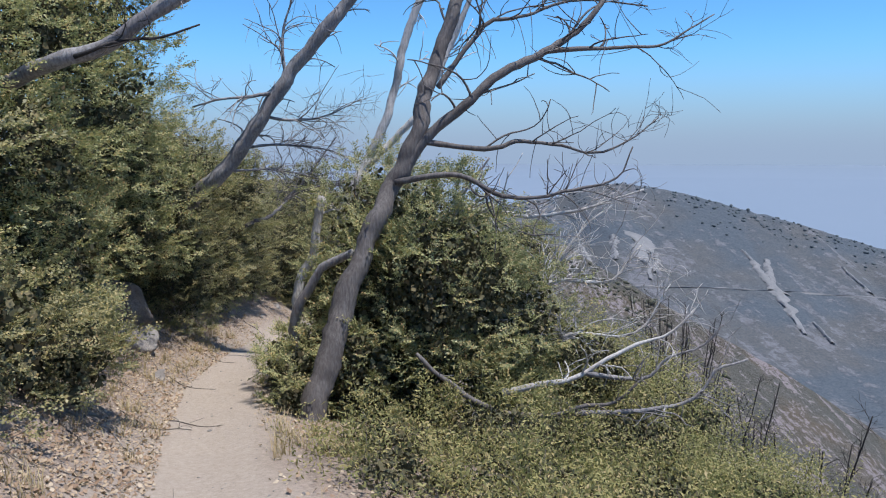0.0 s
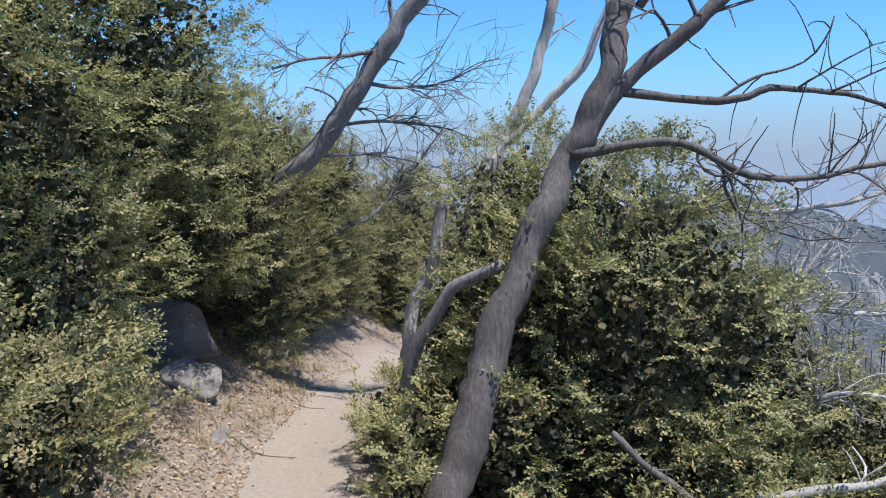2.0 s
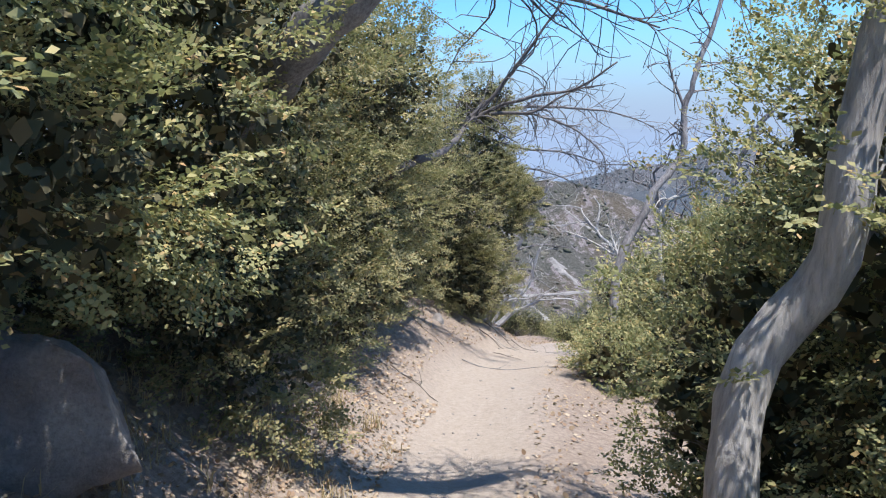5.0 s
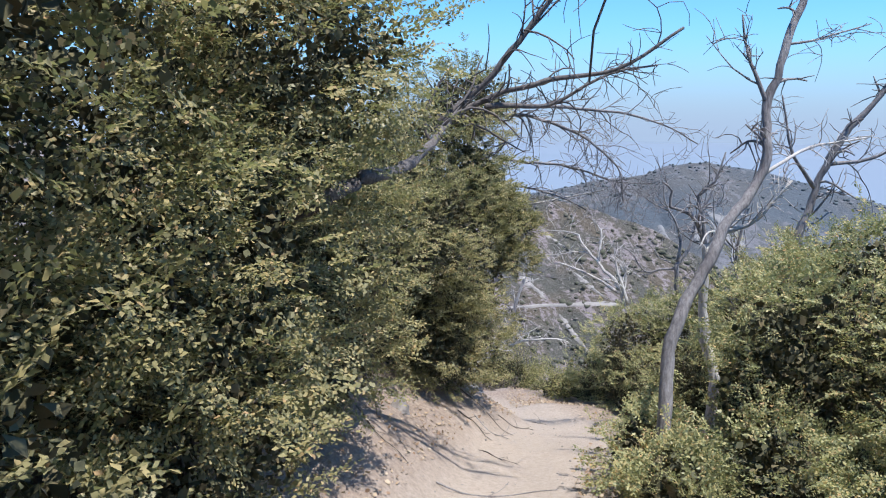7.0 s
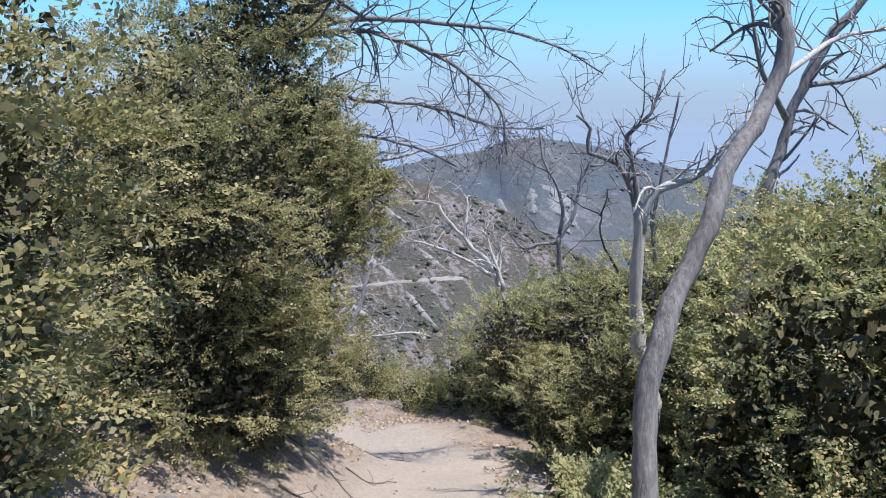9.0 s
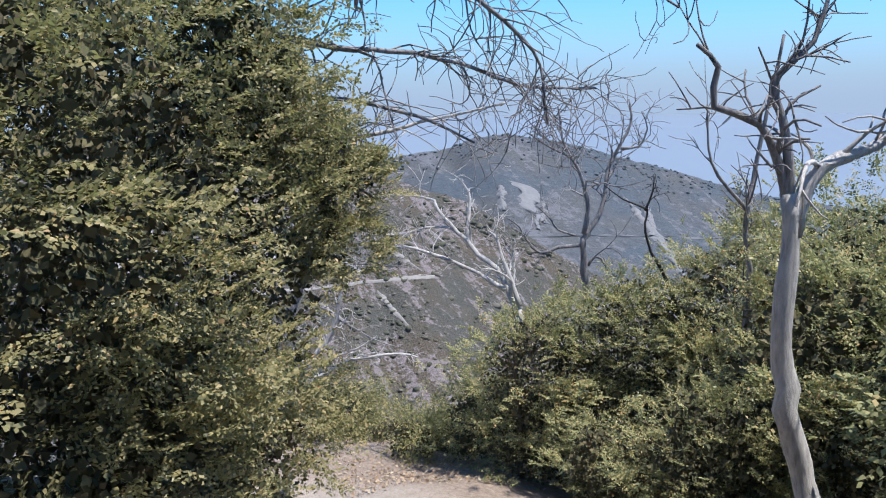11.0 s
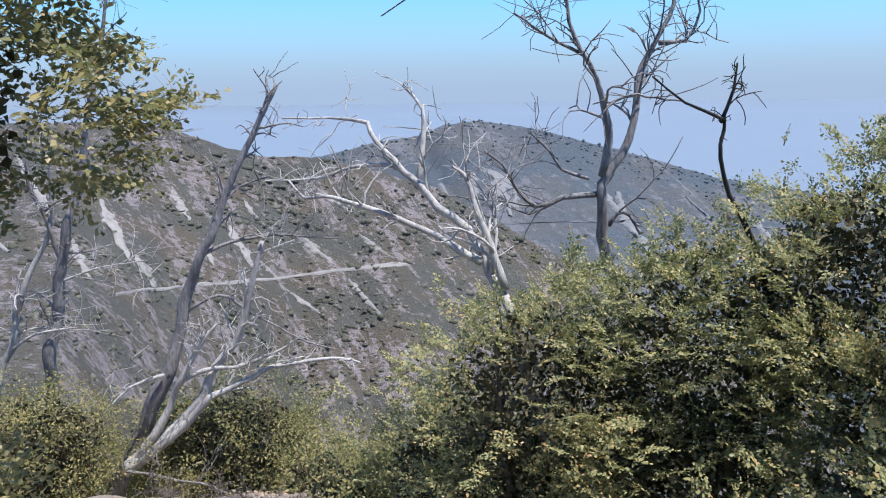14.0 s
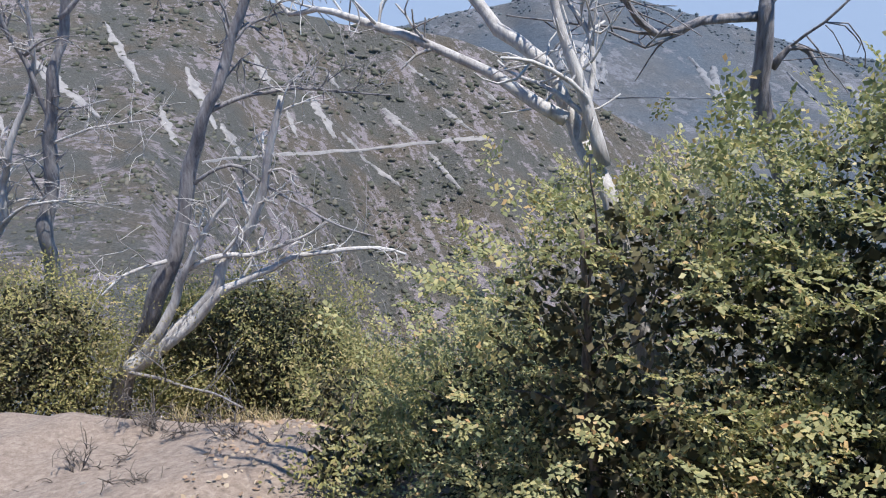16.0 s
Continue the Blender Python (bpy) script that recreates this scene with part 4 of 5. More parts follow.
def frames(axis, rng, level=None):
    """Random turns about each axis, or, with level, turns that keep y near to the upright."""
    axis = axis / (np.linalg.norm(axis, axis=1)[:, None] + 1e-9)
    ref = rng.standard_normal(axis.shape)
    if level is not None:
        up = np.array([0, 0, 1.0]) + level * ref
        u = np.cross(up, axis)
        u /= np.linalg.norm(u, axis=1)[:, None] + 1e-9
        return np.stack([u, np.cross(axis, u), axis], -1)
    u = np.cross(axis, ref)
    u /= np.linalg.norm(u, axis=1)[:, None] + 1e-9
    return np.stack([u, np.cross(axis, u), axis], -1)


def crown_mesh(name, lobes, density, mat, seed, leaf=(0.0275, 0.017), count=0, twig=0.15, gap=0.05, clear=0.45, size=1.0, shoots=3.0, cull=False):
    """Leaves on sprays, the sprays gathered in flat boughs with gaps between them, round each lobe."""
    rng = np.random.default_rng(seed)
    lobes = np.array(lobes, float)
    oak = count == 0
    kinds = [oak_spray(seed * 7 + k, leaf[0], leaf[1], twig) if oak else sprig(seed * 7 + k, count, leaf[0], leaf[1], twig) for k in range(6)]
    leaves = []
    for i, L in enumerate(lobes):
        c, r = L[:3], L[3:]
        area = 4 * math.pi * ((r[0] * r[1]) ** 1.6 / 3 + (r[0] * r[2]) ** 1.6 / 3 + (r[1] * r[2]) ** 1.6 / 3) ** (1 / 1.6)
        m, n = int(area * 9) + 4, int(area * density * (0.23 if oak else 1.0))
        cu = rng.standard_normal((m, 3))
        cu /= np.linalg.norm(cu, axis=1)[:, None]
        cf = 1.02 - 0.36 * rng.random(m) ** 1.3 + 0.26 * wave(cu[:, 0] * 4.5 + i, cu[:, 1] * 4.5 + cu[:, 2] * 5.5, seed + i)
        cp = c + cu * cf[:, None] * r
        cr = rng.uniform(0.13, 0.27, m) * min(1.0, r.min() / 0.6)
        odds = np.clip(0.6 + 1.1 * wave(cp[:, 0] * 3.1 + cp[:, 2] * 1.3, cp[:, 1] * 3.1 + cp[:, 2] * 2.6, seed + 50), 0.05, 1.6)
        pick = rng.choice(m, n, p=odds / odds.sum())
        w = rng.standard_normal((n, 3))
        w /= np.linalg.norm(w, axis=1)[:, None]
        p = cp[pick] + w * (cr[pick] * rng.random(n) ** 0.5)[:, None] * np.array([1.25, 1.25, 0.36])
        u = cu[pick] * 0.8 + w * (0.7, 0.7, 0.25)
        lot = rng.random(n)
        deep = lot < 0.2
        du = rng.standard_normal((n, 3))
        du /= np.linalg.norm(du, axis=1)[:, None]
        p = np.where(deep[:, None], c + du * r * rng.uniform(0.6, 0.86, (n, 1)), p)
        u = np.where(deep[:, None], du, u)
        ns = int(area * shoots)
        if ns:
            su = rng.standard_normal((ns, 3))
            su[:, 2] = np.abs(su[:, 2]) * 0.9
            su /= np.linalg.norm(su, axis=1)[:, None]
            lead = su * 0.6 + np.array([0, 0, 0.6]) + 0.3 * rng.standard_normal((ns, 3))
            lead /= np.linalg.norm(lead, axis=1)[:, None]
            far = rng.uniform(0.1, 0.34, ns)
            steps = 2 if oak else 6
            line = np.concatenate([c + su * r * 0.95 + lead * (far * k / steps)[:, None] for k in range(steps)])
            p, u = np.concatenate([p, line]), np.concatenate([u, np.tile(lead, (steps, 1))])
            n = len(p)
        keep = rng.random(n) > gap
        for j, M in enumerate(lobes):
            if j != i:
                keep &= (((p - M[:3]) / M[3:]) ** 2).sum(1) > 0.4
        d, tz = trail_frame(p[:, 0], p[:, 1])
        keep &= ~((np.abs(d) < clear) & (p[:, 2] - tz < 2.1))
        keep &= (d > -2.9) | (rng.random(n) < 0.10)
        if cull:
            dc, _ = trail_frame(c[:1], c[1:2])
            keep &= (np.abs(d) < abs(dc[0]) + 0.3) | (rng.random(n) < 0.14)
        keep &= p[:, 2] > ground_z(p[:, 0], p[:, 1]) + 0.02
        p, u = p[keep], u[keep]
        axis = 0.9 * u + np.array([0, 0, 0.22 if oak else 0.4]) + (0.35 if oak else 0.6) * rng.standard_normal(p.shape)
        F = frames(axis, rng, 0.3 if oak else None) * (size * rng.uniform(0.75, 1.25, len(p)))[:, None, None]
        pick = rng.integers(0, 6, len(p))
        for k in range(6):
            q = pick == k
            leaves.append((np.einsum("nij,lvj->nlvi", F[q], kinds[k]) + p[q][:, None, None]).reshape(-1, 4, 3))
    v = np.concatenate(leaves)
    return mesh_arrays(name, v.reshape(-1, 3), np.arange(v.shape[0] * v.shape[1]).reshape(-1, v.shape[1]), mat)


def inner_shade_mesh(lobes, seed, long, cull):
    """Leaves deep inside a bush, in loose layers, their dark colour painting the shade there."""
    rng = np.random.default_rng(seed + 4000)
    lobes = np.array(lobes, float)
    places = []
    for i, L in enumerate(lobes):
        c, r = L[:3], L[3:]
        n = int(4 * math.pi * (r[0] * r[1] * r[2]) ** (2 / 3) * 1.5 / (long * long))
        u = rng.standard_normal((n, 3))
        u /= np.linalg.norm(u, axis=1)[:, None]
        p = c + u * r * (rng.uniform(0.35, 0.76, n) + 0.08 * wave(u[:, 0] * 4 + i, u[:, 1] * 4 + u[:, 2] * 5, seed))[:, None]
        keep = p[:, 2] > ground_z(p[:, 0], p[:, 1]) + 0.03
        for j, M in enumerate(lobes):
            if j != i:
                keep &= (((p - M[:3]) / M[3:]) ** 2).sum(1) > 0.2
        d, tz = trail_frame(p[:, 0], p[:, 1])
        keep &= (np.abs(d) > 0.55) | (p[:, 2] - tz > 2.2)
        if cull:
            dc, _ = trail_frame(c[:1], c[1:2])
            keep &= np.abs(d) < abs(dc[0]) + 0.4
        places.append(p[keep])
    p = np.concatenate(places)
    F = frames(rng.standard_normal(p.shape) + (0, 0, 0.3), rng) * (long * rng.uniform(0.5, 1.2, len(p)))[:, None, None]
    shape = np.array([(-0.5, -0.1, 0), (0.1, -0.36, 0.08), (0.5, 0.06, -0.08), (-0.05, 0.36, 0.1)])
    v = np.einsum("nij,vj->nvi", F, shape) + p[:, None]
    return mesh_arrays("inner_shade_foliage", v.reshape(-1, 3), np.arange(len(p) * 4).reshape(-1, 4), INNER_SHADE)


def shrub(label, lobes, density, mat, seed, stems=5, wood=TWIG, category="bush", name="oak_shrub", group="", stem_r=0.03, bare=0, skirt=99, core_size=0.07, **leafy):
    c = np.array(lobes)[:, :3].mean(0)
    base = (c[0], c[1], float(ground_z(c[0], c[1])))
    bush = thing(name, base, label, category, group)
    if skirt:
        more = []
        for L in lobes:
            g = float(ground_z(L[0], L[1]))
            gap_under = L[2] - L[5] * 0.8 - g
            if 0.05 < gap_under < 1.3 and L[1] < skirt:
                h = gap_under / 2 + 0.28
                more.append((L[0], L[1], g + h * 0.75, L[3] * 0.88, L[4] * 0.88, h))
        lobes = list(lobes) + more
    # dark filler leaves, so gaps in the crown read as deep shade
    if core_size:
        part("inner_shade_foliage", inner_shade_mesh(lobes, seed, core_size, leafy.get("cull", False)), bush, "inner leaves coloured dark to paint the shade inside the bush")
    part("crown", crown_mesh("crown", lobes, density, mat, seed, **leafy), bush)
    rng = np.random.default_rng(seed + 900)
    for k in range(stems):
        L = np.array(lobes[k % len(lobes)], float)
        x, y = L[0] + rng.uniform(-0.35, 0.35) * L[3], L[1] + rng.uniform(-0.35, 0.35) * L[4]
        foot = np.array([x, y, float(ground_z(x, y)) - 0.08])
        top = L[:3] + rng.uniform(-0.5, 0.5, 3) * L[3:] + (0, 0, 0.35 * L[5])
        w = Wood(seed * 13 + k)
        w.limb([foot, foot * 0.55 + top * 0.45 + rng.uniform(-0.12, 0.12, 3), top], stem_r, stem_r * 0.25, sides=6, twigs=5 + bare, reach=0.6 * float(L[3:].mean()), depth=1, first=0.2)
        part("stem", w.mesh("stem", wood), bush)
    return bush


OAKS = "scrub oaks beside the trail"
shrub("dense green scrub oak thicket rising above the trail bank", [(-4.2, 7.0, 1.4, 1.4, 1.8, 1.75), (-4.05, 8.4, 2.1, 1.35, 1.2, 1.5), (-4.3, 5.3, 1.7, 1.6, 1.4, 1.8), (-3.55, 6.6, 0.6, 0.75, 1.0, 0.85), (-4.6, 7.0, 3.0, 1.5, 1.8, 1.0), (-3.95, 9.35, 1.25, 0.85, 0.85, 1.05), (-4.5, 9.9, 0.6, 0.9, 0.6, 0.9), (-3.5, 9.9, 0.85, 0.6, 0.6, 0.75), (-3.6, 9.1, 0.5, 0.5, 0.5, 0.42), (-3.5, 7.9, 2.9, 0.78, 0.8, 0.7), (-3.3, 6.4, 1.4, 0.45, 0.6, 0.7), (-3.5, 6.15, 0.7, 0.45, 0.55, 0.6), (-3.65, 6.9, 2.5, 0.8, 0.8, 0.7)], 270, OAK, 101, 7, cull=True, size=0.95, skirt=7.9, group=OAKS)
shrub("leafy oak shrub spreading low over the bank", [(-3.0, 4.7, 0.35, 0.75, 0.8, 0.65), (-3.35, 3.7, 1.2, 1.1, 0.9, 1.6), (-2.75, 5.6, 0.05, 0.45, 0.5, 0.4)], 290, OLIVE, 102, 4, cull=True, size=0.9, group=OAKS)
shrub("broad scrub oak hanging over the sandy trail bank", [(-4.6, 12.2, 0.7, 1.35, 1.4, 1.45), (-4.4, 13.9, 0.35, 1.25, 1.35, 1.45), (-4.3, 15.5, 0.0, 1.1, 1.1, 1.25), (-4.7, 10.7, 1.3, 1.3, 0.95, 1.5), (-3.75, 11.0, 1.1, 0.85, 0.8, 0.9), (-3.75, 12.8, 0.0, 0.6, 0.9, 0.7), (-3.75, 14.6, -0.25, 0.6, 0.9, 0.75), (-3.6, 13.6, 0.95, 0.75, 1.0, 0.65)], 310, OLIVE, 103, 7, cull=True, size=0.86, core_size=0.05, group=OAKS)
shrub("scrub oak with yellowing leaves at the trail bend", [(-3.25, 18.1, -0.75, 0.92, 0.9, 1.1), (-3.5, 17.1, -0.35, 0.85, 0.9, 1.05), (-3.45, 18.3, 0.25, 0.95, 0.75, 0.8), (-3.15, 17.3, -1.1, 0.45, 0.55, 0.4), (-3.0, 18.35, 0.05, 0.45, 0.5, 0.5), (-2.6, 18.5, -0.35, 0.3, 0.35, 0.3), (-3.0, 18.0, 0.85, 0.55, 0.55, 0.45)], 480, OLIVE, 104, 4, size=0.64, core_size=0.045, group=OAKS)
branch = shrub("overhanging oak branch with yellowing leaves at the trail bend", [(-2.45, 18.55, -0.78, 0.26, 0.3, 0.24), (-2.5, 18.55, -0.5, 0.26, 0.3, 0.24), (-2.85, 18.5, -0.1, 0.3, 0.35, 0.3)], 2000, OLIVE, 111, 0, size=0.55, clear=0.12, skirt=0, core_size=0.03, group=OAKS)
for k, (mid, tip) in enumerate((((-2.85, 18.35, -0.2), (-2.3, 18.55, -0.55)), ((-2.9, 18.3, -0.2), (-2.6, 18.5, -0.05)))):
    w = Wood(4400 + k)
    w.limb([(-3.3, 18.1, -0.6), mid, tip], 0.022, 0.006, sides=6, twigs=8, reach=0.25, depth=1)
    part("bough", w.mesh("bough", TWIG), branch)
shrub("dark green oak shrub round the leaning dead tree", [(0.1, 7.7, 0.2, 0.85, 0.7, 0.95), (-0.35, 7.85, -0.05, 0.65, 0.5, 0.75), (0.7, 8.2, -0.2, 0.65, 0.7, 0.7), (-0.25, 8.5, 0.5, 0.75, 0.7, 0.85), (-1.2, 8.05, -0.6, 0.4, 0.4, 0.4), (-0.85, 8.2, 0.1, 0.45, 0.45, 0.6), (-1.4, 7.15, -0.82, 0.24, 0.35, 0.26), (-1.45, 7.65, -0.72, 0.32, 0.4, 0.38), (-0.75, 7.35, -0.55, 0.4, 0.3, 0.5)], 280, OAK, 105, 6, size=0.9, cull=False, group=OAKS)
shrub("tall upright oak shrub crowding the trail edge", [(-0.85, 9.3, 0.45, 0.75, 0.85, 1.15), (-1.02, 8.75, -0.5, 0.36, 0.5, 0.5), (-0.75, 10.4, 0.2, 0.85, 0.85, 1.0), (-1.35, 9.9, -0.35, 0.5, 0.8, 0.65), (-1.7, 8.35, -0.7, 0.3, 0.5, 0.3)], 380, OAK, 106, 6, size=0.72, group=OAKS)
shrub("green scrub oak behind slender dead trunks", [(-0.25, 15.7, -1.0, 0.85, 0.95, 0.75), (0.6, 16.5, -0.75, 1.0, 0.9, 0.8), (-0.6, 15.9, -1.4, 0.42, 0.55, 0.5), (0.75, 15.0, -0.8, 0.9, 0.9, 0.8), (-0.9, 14.7, -1.5, 0.4, 0.6, 0.4), (-1.5, 15.4, -1.68, 0.36, 0.6, 0.3), (-1.5, 14.5, -1.55, 0.32, 0.5, 0.28), (-1.35, 16.3, -1.95, 0.3, 0.5, 0.3), (1.6, 16.2, -0.6, 0.9, 0.9, 0.8)], 340, OAK, 107, 6, size=0.84, group=OAKS)
shrub("scrub oak thicket below the trail bend", [(0.35, 18.4, -1.6, 0.9, 0.85, 0.8), (1.2, 19.2, -1.5, 1.0, 0.9, 1.0), (-0.05, 18.7, -2.0, 0.4, 0.45, 0.45)], 420, OAK, 108, 5, size=0.75, group=OAKS)
shrub("broad leafy scrub oak beyond the end of the trail", [(-0.7, 21.0, -2.45, 0.75, 0.6, 0.75), (0.1, 20.8, -2.15, 0.75, 0.6, 0.8), (0.75, 20.4, -1.85, 0.75, 0.7, 0.85), (-1.15, 21.6, -3.1, 0.5, 0.5, 0.5), (-0.1, 20.5, -2.8, 0.65, 0.5, 0.6), (0.6, 19.8, -2.4, 0.7, 0.55, 0.75), (1.4, 19.9, -1.7, 0.8, 0.8, 0.8)], 500, OAK, 109, 8, size=0.7, core_size=0.042, group=OAKS)
shrub("sparse live oak sprigs on a thin stem", [(-0.02, 19.05, -0.78, 0.16, 0.15, 0.2), (0.08, 19.05, -1.02, 0.24, 0.2, 0.16)], 260, OLIVE, 110, 1, size=0.6, skirt=0, stem_r=0.012, shoots=4.0, core_size=0.0, cull=False)
CH = "low chamise on the slope"
fine = dict(leaf=(0.033, 0.0135), count=9, twig=0.16, gap=0.05, core_size=0.05, cull=False)
low = [(-0.85, 5.6, -0.95, 0.42, 0.5, 0.34), (-0.75, 4.75, -0.95, 0.4, 0.5, 0.34), (-0.5, 6.0, -0.85, 0.45, 0.5, 0.35), (0.35, 4.2, -0.75, 0.6, 0.6, 0.4), (-0.35, 4.9, -0.75, 0.5, 0.7, 0.4), (0.5, 5.2, -0.95, 0.8, 0.8, 0.45), (1.5, 5.7, -1.3, 0.9, 0.9, 0.5), (0.5, 6.4, -0.95, 0.8, 0.6, 0.45), (1.6, 6.9, -1.25, 0.9, 0.8, 0.5), (2.5, 6.6, -1.7, 0.9, 0.9, 0.55), (1.2, 4.3, -1.1, 0.8, 0.8, 0.5), (2.3, 5.0, -1.75, 0.9, 0.9, 0.55), (2.3, 8.3, -1.45, 0.9, 0.9, 0.6), (1.5, 8.6, -0.88, 0.7, 0.7, 0.6), (3.2, 7.6, -2.2, 0.9, 0.9, 0.6), (1.0, 10.0, -0.85, 0.8, 0.9, 0.7), (2.3, 10.4, -1.75, 0.9, 0.9, 0.7)]
for k, L in enumerate(low):
    shrub("low yellow-green chamise shrub on the slope", [L, (L[0] + 0.35, L[1] + 0.3, L[2] - 0.12, L[3] * 0.6, L[4] * 0.6, L[5] * 0.8)], 105, CHAMISE, 120 + k, 2, name="chamise_shrub", group=CH, stem_r=0.012, **fine)
for k, L in enumerate(((-4.5, 24.35, -3.8, 0.9, 0.5, 0.58), (-2.65, 24.8, -4.15, 0.9, 0.55, 0.68), (-1.75, 21.95, -3.4, 0.35, 0.35, 0.35), (-3.2, 25.1, -4.3, 0.6, 0.5, 0.6), (-1.9, 23.6, -4.1, 0.4, 0.4, 0.4), (-3.4, 25.8, -5.0, 0.8, 0.6, 0.6), (-1.5, 22.5, -3.65, 0.35, 0.4, 0.35), (-5.4, 24.8, -3.9, 0.7, 0.5, 0.6), (-0.6, 23.4, -4.2, 0.8, 0.7, 0.6), (-1.9, 26.2, -6.0, 1, 1, 0.8))):
    shrub("yellow-green shrub below the trail edge", [L, (L[0] + 0.3, L[1] + 0.2, L[2] - 0.1, L[3] * 0.6, L[4] * 0.6, L[5] * 0.8)], 190, CHAMISE, 150 + k, 3, name="chamise_shrub", group=CH, stem_r=0.014, bare=4, **dict(fine, core_size=0.05))

shrub("pale green low oak shrub at the trail's outer edge", [(-0.5, 18.35, -1.95, 0.55, 0.5, 0.42), (0.05, 17.9, -1.8, 0.5, 0.45, 0.4), (-0.85, 18.9, -2.25, 0.38, 0.38, 0.32)], 560, OAK, 112, 3, size=0.55, core_size=0.04, stem_r=0.014, group=OAKS)

# ---------------------------------------------------------------- rocks
def boulder(place, size, seed, label, turn=0.0):
    bm = bmesh.new()
    bmesh.ops.create_icosphere(bm, subdivisions=4, radius=1)
    rr = random.Random(seed)
    cuts = [(Vector((rr.gauss(0, 1), rr.gauss(0, 1), rr.gauss(0, 0.7))).normalized(), rr.uniform(0.36, 0.66)) for _ in range(15)]
    for v in bm.verts:
        for nrm, dd in cuts:
            k = v.co.dot(nrm) - dd
            if k > 0:
                v.co -= nrm * k * 0.97
        v.co *= 1 + 0.12 * noise.noise(v.co * 2.2 + Vector((seed, 0, 0))) + 0.06 * noise.noise(v.co * 6) + 0.03 * noise.noise(v.co * 15)
        v.co = Vector((v.co.x * size[0], v.co.y * size[1], v.co.z * size[2]))
    me = bpy.data.meshes.new("boulder")
    bm.to_mesh(me)
    bm.free()
    me.polygons.foreach_set("use_smooth", np.ones(len(me.polygons), bool))
    me.materials.append(ROCK)
    ob = new("boulder", me)
    ob.matrix_basis = pose(place[0], place[1], float(ground_z(place[0], place[1])) + place[2], 0, 0, turn)
    return tagged(ob, label, "rock")


boulder((-3.85, 9.6, 0.14), (0.48, 0.5, 0.46), 1, "large grey boulder shaded under the oak", 20)
boulder((-3.55, 8.95, -0.05), (0.42, 0.36, 0.26), 2, "pale rounded boulder in the leaf litter", 60)
boulder((-4.2, 10.2, -0.1), (0.3, 0.3, 0.3), 3, "dark boulder under the hanging oak", 10)
boulder((-3.1, 8.3, -0.05), (0.2, 0.24, 0.1), 4, "small pale rock set in the bank", 10)
boulder((-2.6, 4.4, 0.0), (0.22, 0.16, 0.1), 5, "flat pale rock beside the trail", 30)
boulder((-3.0, 19.6, 0.0), (0.35, 0.3, 0.25), 6, "pale outcrop at the trail bend", 30)
boulder((-3.4, 15.9, -0.05), (0.2, 0.3, 0.14), 7, "sandy rock in the trail bank", 0)

# ---------------------------------------------------------------- litter
def scatter_area(n, seed, dmin, dmax, ylo, yhi):
    rng = np.random.default_rng(seed)
    y = rng.uniform(ylo, yhi, n)
    x = np.interp(y, TRAIL[:11, 1], TRAIL[:11, 0]) + rng.uniform(dmin, dmax, n)
    return x, y, ground_z(x, y), rng


def litter(n, seed, dmin, dmax, ylo, yhi, long, wide):
    x, y, z, rng = scatter_area(n, seed, dmin, dmax, ylo, yhi)
    keep = wave(x * 1.6, y * 1.6, seed) + 0.35 * rng.standard_normal(n) > -0.1
    p = np.stack([x, y, z + 0.008], 1)[keep]
    F = frames(np.array([0, 0, 1.0]) + 0.45 * rng.standard_normal(p.shape), rng)
    shape = np.array([(0, 0, 0), (0.28, 0.5, 0.10), (0.72, 0.42, 0.06), (1.0, 0, 0.14), (0.72, -0.42, 0.08), (0.28, -0.5, 0.12)]) * (long, wide, long)
    v = np.einsum("nij,vj->nvi", F * rng.uniform(0.5, 1.3, len(p))[:, None, None], shape) + p[:, None]
    f = np.array([(0, 1, 2, 3), (0, 3, 4, 5)])[None] + (np.arange(len(p)) * 6)[:, None, None]
    return v.reshape(-1, 3), f.reshape(-1, 4)


v1, f1 = litter(36000, 41, -2.2, -0.33, 1, 13, 0.03, 0.021)
v2, f2 = litter(9000, 42, 0.4, 2.0, 1, 20, 0.035, 0.024)
v3, f3 = litter(7000, 43, -2.2, -0.6, 13, 20, 0.03, 0.02)
v4, f4 = litter(7000, 44, 0.35, 2.3, 20.6, 24.5, 0.03, 0.02)
allv = np.concatenate([v1, v2, v3, v4])
allf = np.concatenate([f1, f2 + len(v1), f3 + len(v1) + len(v2), f4 + len(v1) + len(v2) + len(v3)])
tagged(new("leaf_litter", mesh_arrays("leaf_litter", allv, allf, DRYLEAF)), "dry tan oak leaves strewn over the bank", "leaves", kind="stuff")


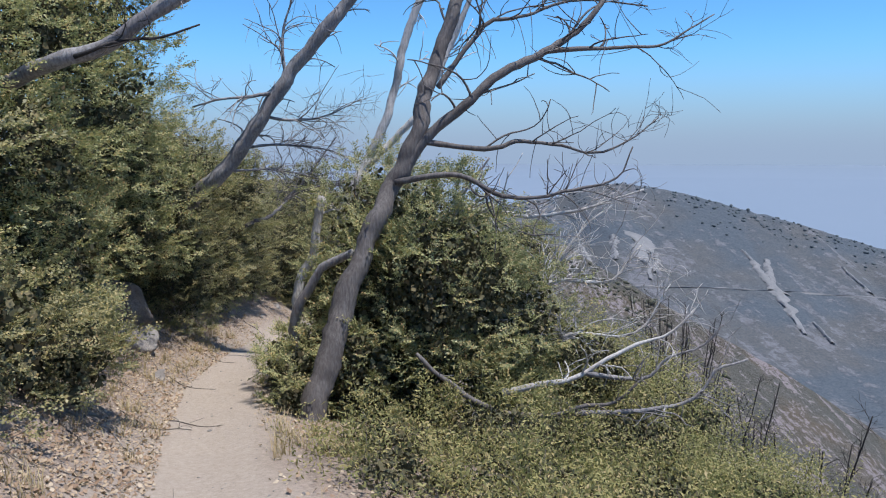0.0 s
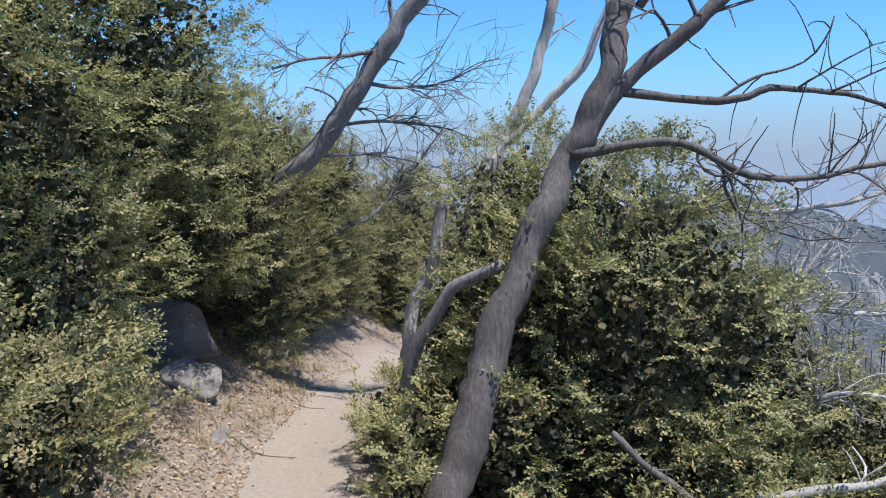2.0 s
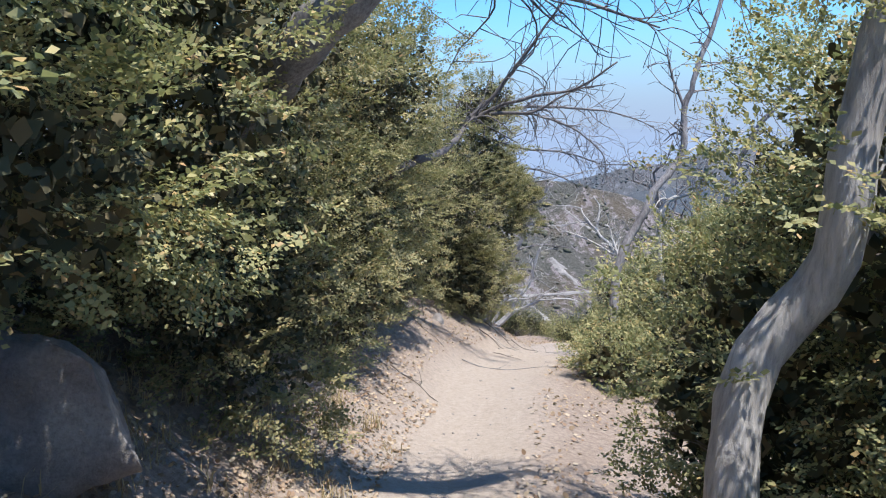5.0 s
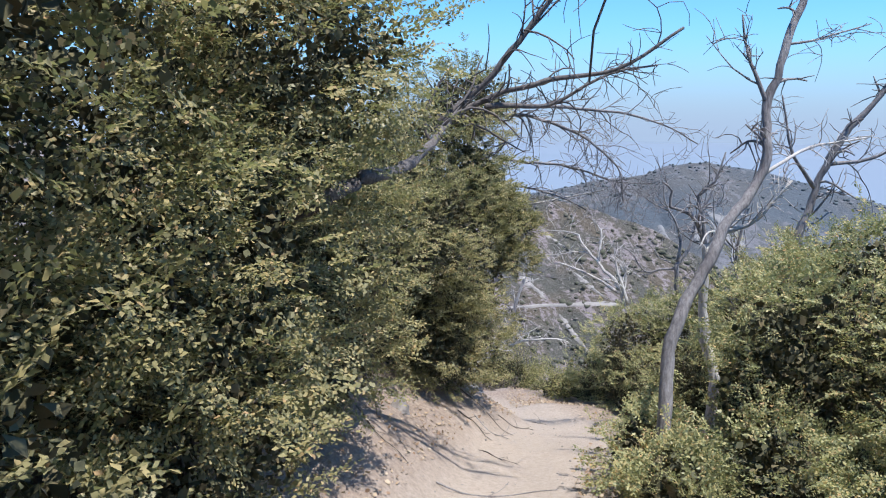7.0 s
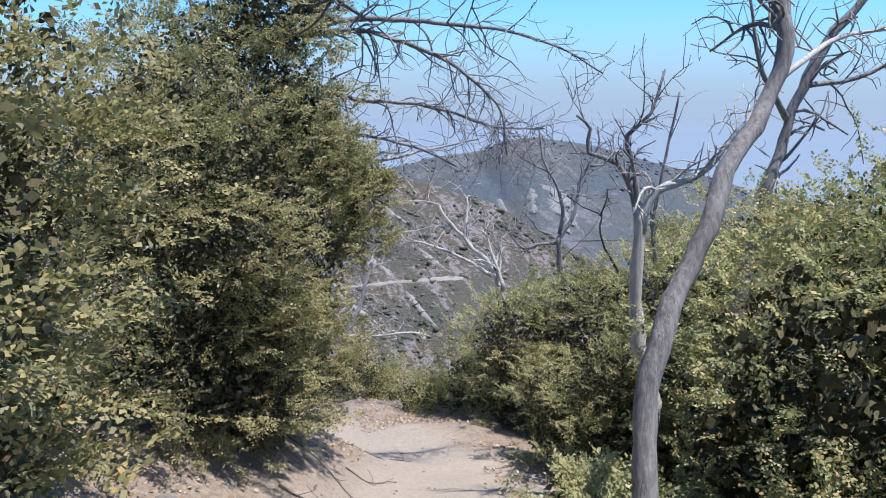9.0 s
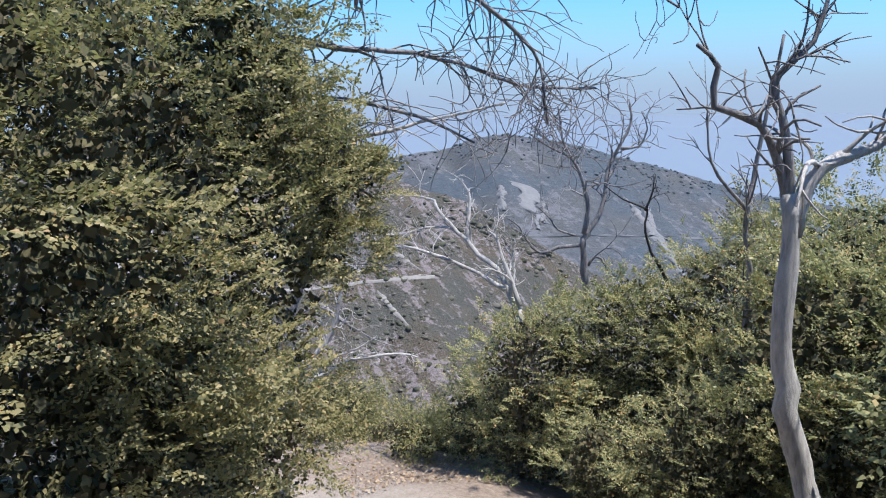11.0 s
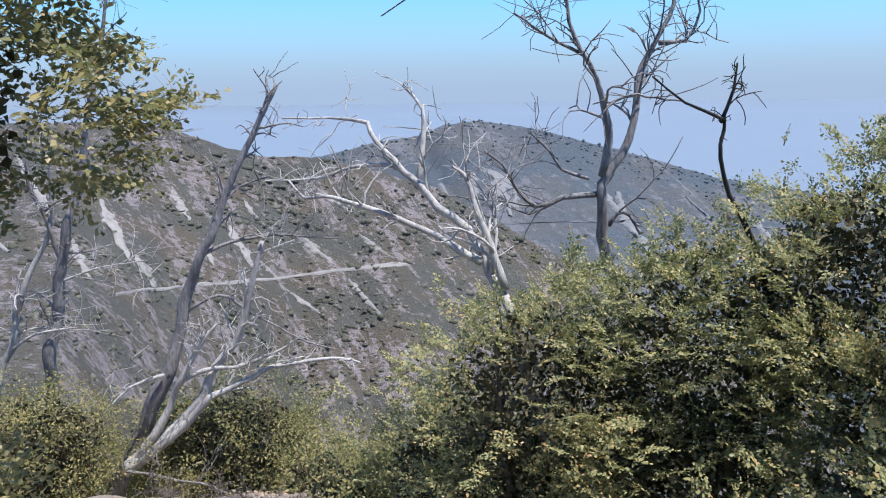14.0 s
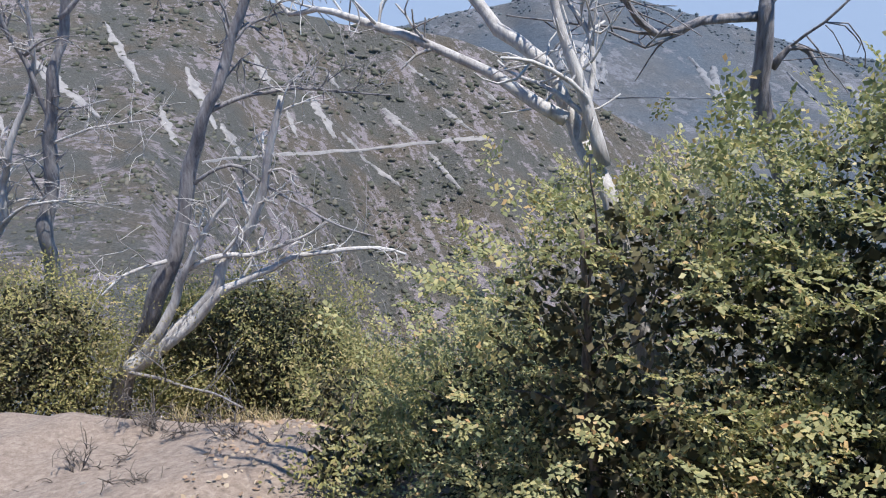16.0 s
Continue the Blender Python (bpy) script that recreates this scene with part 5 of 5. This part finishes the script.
def grass(n, seed, dmin, dmax, ylo, yhi, tall):
    x, y, z, rng = scatter_area(n, seed, dmin, dmax, ylo, yhi)
    keep = wave(x * 1.3, y * 1.3, seed) > 0.08
    p = np.stack([x, y, z - 0.01], 1)[keep]
    out = []
    for _ in range(14):
        h = tall * rng.uniform(0.4, 1.2, len(p))[:, None]
        lean = rng.standard_normal((len(p), 2)) * 0.45
        q = p + np.concatenate([rng.standard_normal((len(p), 2)) * 0.03, np.zeros((len(p), 1))], 1)
        mid = q + np.concatenate([lean * 0.4 * h, 0.6 * h], 1)
        tip = q + np.concatenate([lean * 1.1 * h, 0.95 * h], 1)
        wd = np.stack([-lean[:, 1], lean[:, 0], np.zeros(len(p))], 1)
        wd = 0.0025 * wd / (np.linalg.norm(wd, axis=1)[:, None] + 1e-6)
        out.append(np.stack([q - wd, q + wd, mid + wd * 0.8, mid - wd * 0.8, mid - wd * 0.8, mid + wd * 0.8, tip + wd * 0.2, tip - wd * 0.2], 1))
    v = np.concatenate(out)
    f = np.array([(0, 1, 2, 3), (4, 5, 6, 7)])[None] + (np.arange(len(v)) * 8)[:, None, None]
    return mesh_arrays("dry_grass", v.reshape(-1, 3), f.reshape(-1, 4), STRAW)


tagged(new("dry_grass", grass(380, 61, -1.7, -0.4, 2, 12, 0.13)), "dry straw-coloured grass tufts on the bank", "grass", kind="stuff")
tagged(new("dry_grass", grass(500, 62, 0.5, 2.0, 1, 9, 0.16)), "dry straw grass among low shrubs", "grass", kind="stuff")
tagged(new("dry_grass", grass(330, 63, -0.4, 1.6, 21.6, 26, 0.14)), "pale dry grass below the trail edge", "grass", kind="stuff")
x, y, z, rng = scatter_area(900, 71, -1.3, 1.0, 0.5, 22.3)
v, f = lumps(np.stack([x, y, z], 1), np.abs(rng.standard_normal(900)) * 0.005 + 0.003, 72)
tagged(new("pebbles", mesh_arrays("pebbles", v, f, ROCK)), "small pale pebbles scattered on the trail", "pebbles", kind="stuff")
# twigs and roots lying on the bank
for k in range(26):
    rr = np.random.default_rng(500 + k)
    y = rr.uniform(4, 20.5)
    x = float(np.interp(y, TRAIL[:11, 1], TRAIL[:11, 0])) - rr.uniform(0.4, 1.3)
    a, ln = rr.uniform(-0.9, 0.4), rr.uniform(0.3, 0.9)
    line = [(x + s * ln * math.cos(a), y + s * ln * math.sin(a) + 0.05 * math.sin(7 * s + k)) for s in np.linspace(0, 1, 6)]
    w = Wood(600 + k)
    w.limb([(px, py, float(ground_z(px, py)) + 0.008) for px, py in line], 0.007, 0.0025, sides=5, twigs=4, reach=0.15, depth=1, rise=0.0)
    tagged(new("fallen_twig", w.mesh("fallen_twig", TWIG if k % 3 else DEAD)), "dry fallen twig lying on the trail bank", "twig", "fallen twigs")


# dead grey brush on the slope below
for k in range(34):
    rr = np.random.default_rng(900 + k)
    x, y = rr.uniform(-8.5, 0.5), rr.uniform(25.5, 34)
    if k > 25:
        x = rr.uniform(-3.2, -1.6)
        y = 21.95 - 0.35 * (x + 2.3) + rr.uniform(-0.2, 0.7)
    z = float(ground_z(x, y))
    w = Wood(950 + k)
    big = 0.22 if k > 25 else 1.0
    for j in range(5):
        a = rr.uniform(0, 6.28)
        w.limb(w.wander((x, y, z - 0.1), (math.cos(a), math.sin(a), rr.uniform(0.5, 2.2)), big * rr.uniform(0.7, 1.8), 0.03, 0.2, 7), 0.03 * big, 0.006 * big, sides=5, twigs=4, reach=0.6 * big, depth=2)
    tagged(new("dead_brush", w.mesh("dead_brush", TWIG if k > 25 else BLEACHED if k % 2 else DEAD)), "tangled grey dead brush on the steep slope", "bush", "dead brush")
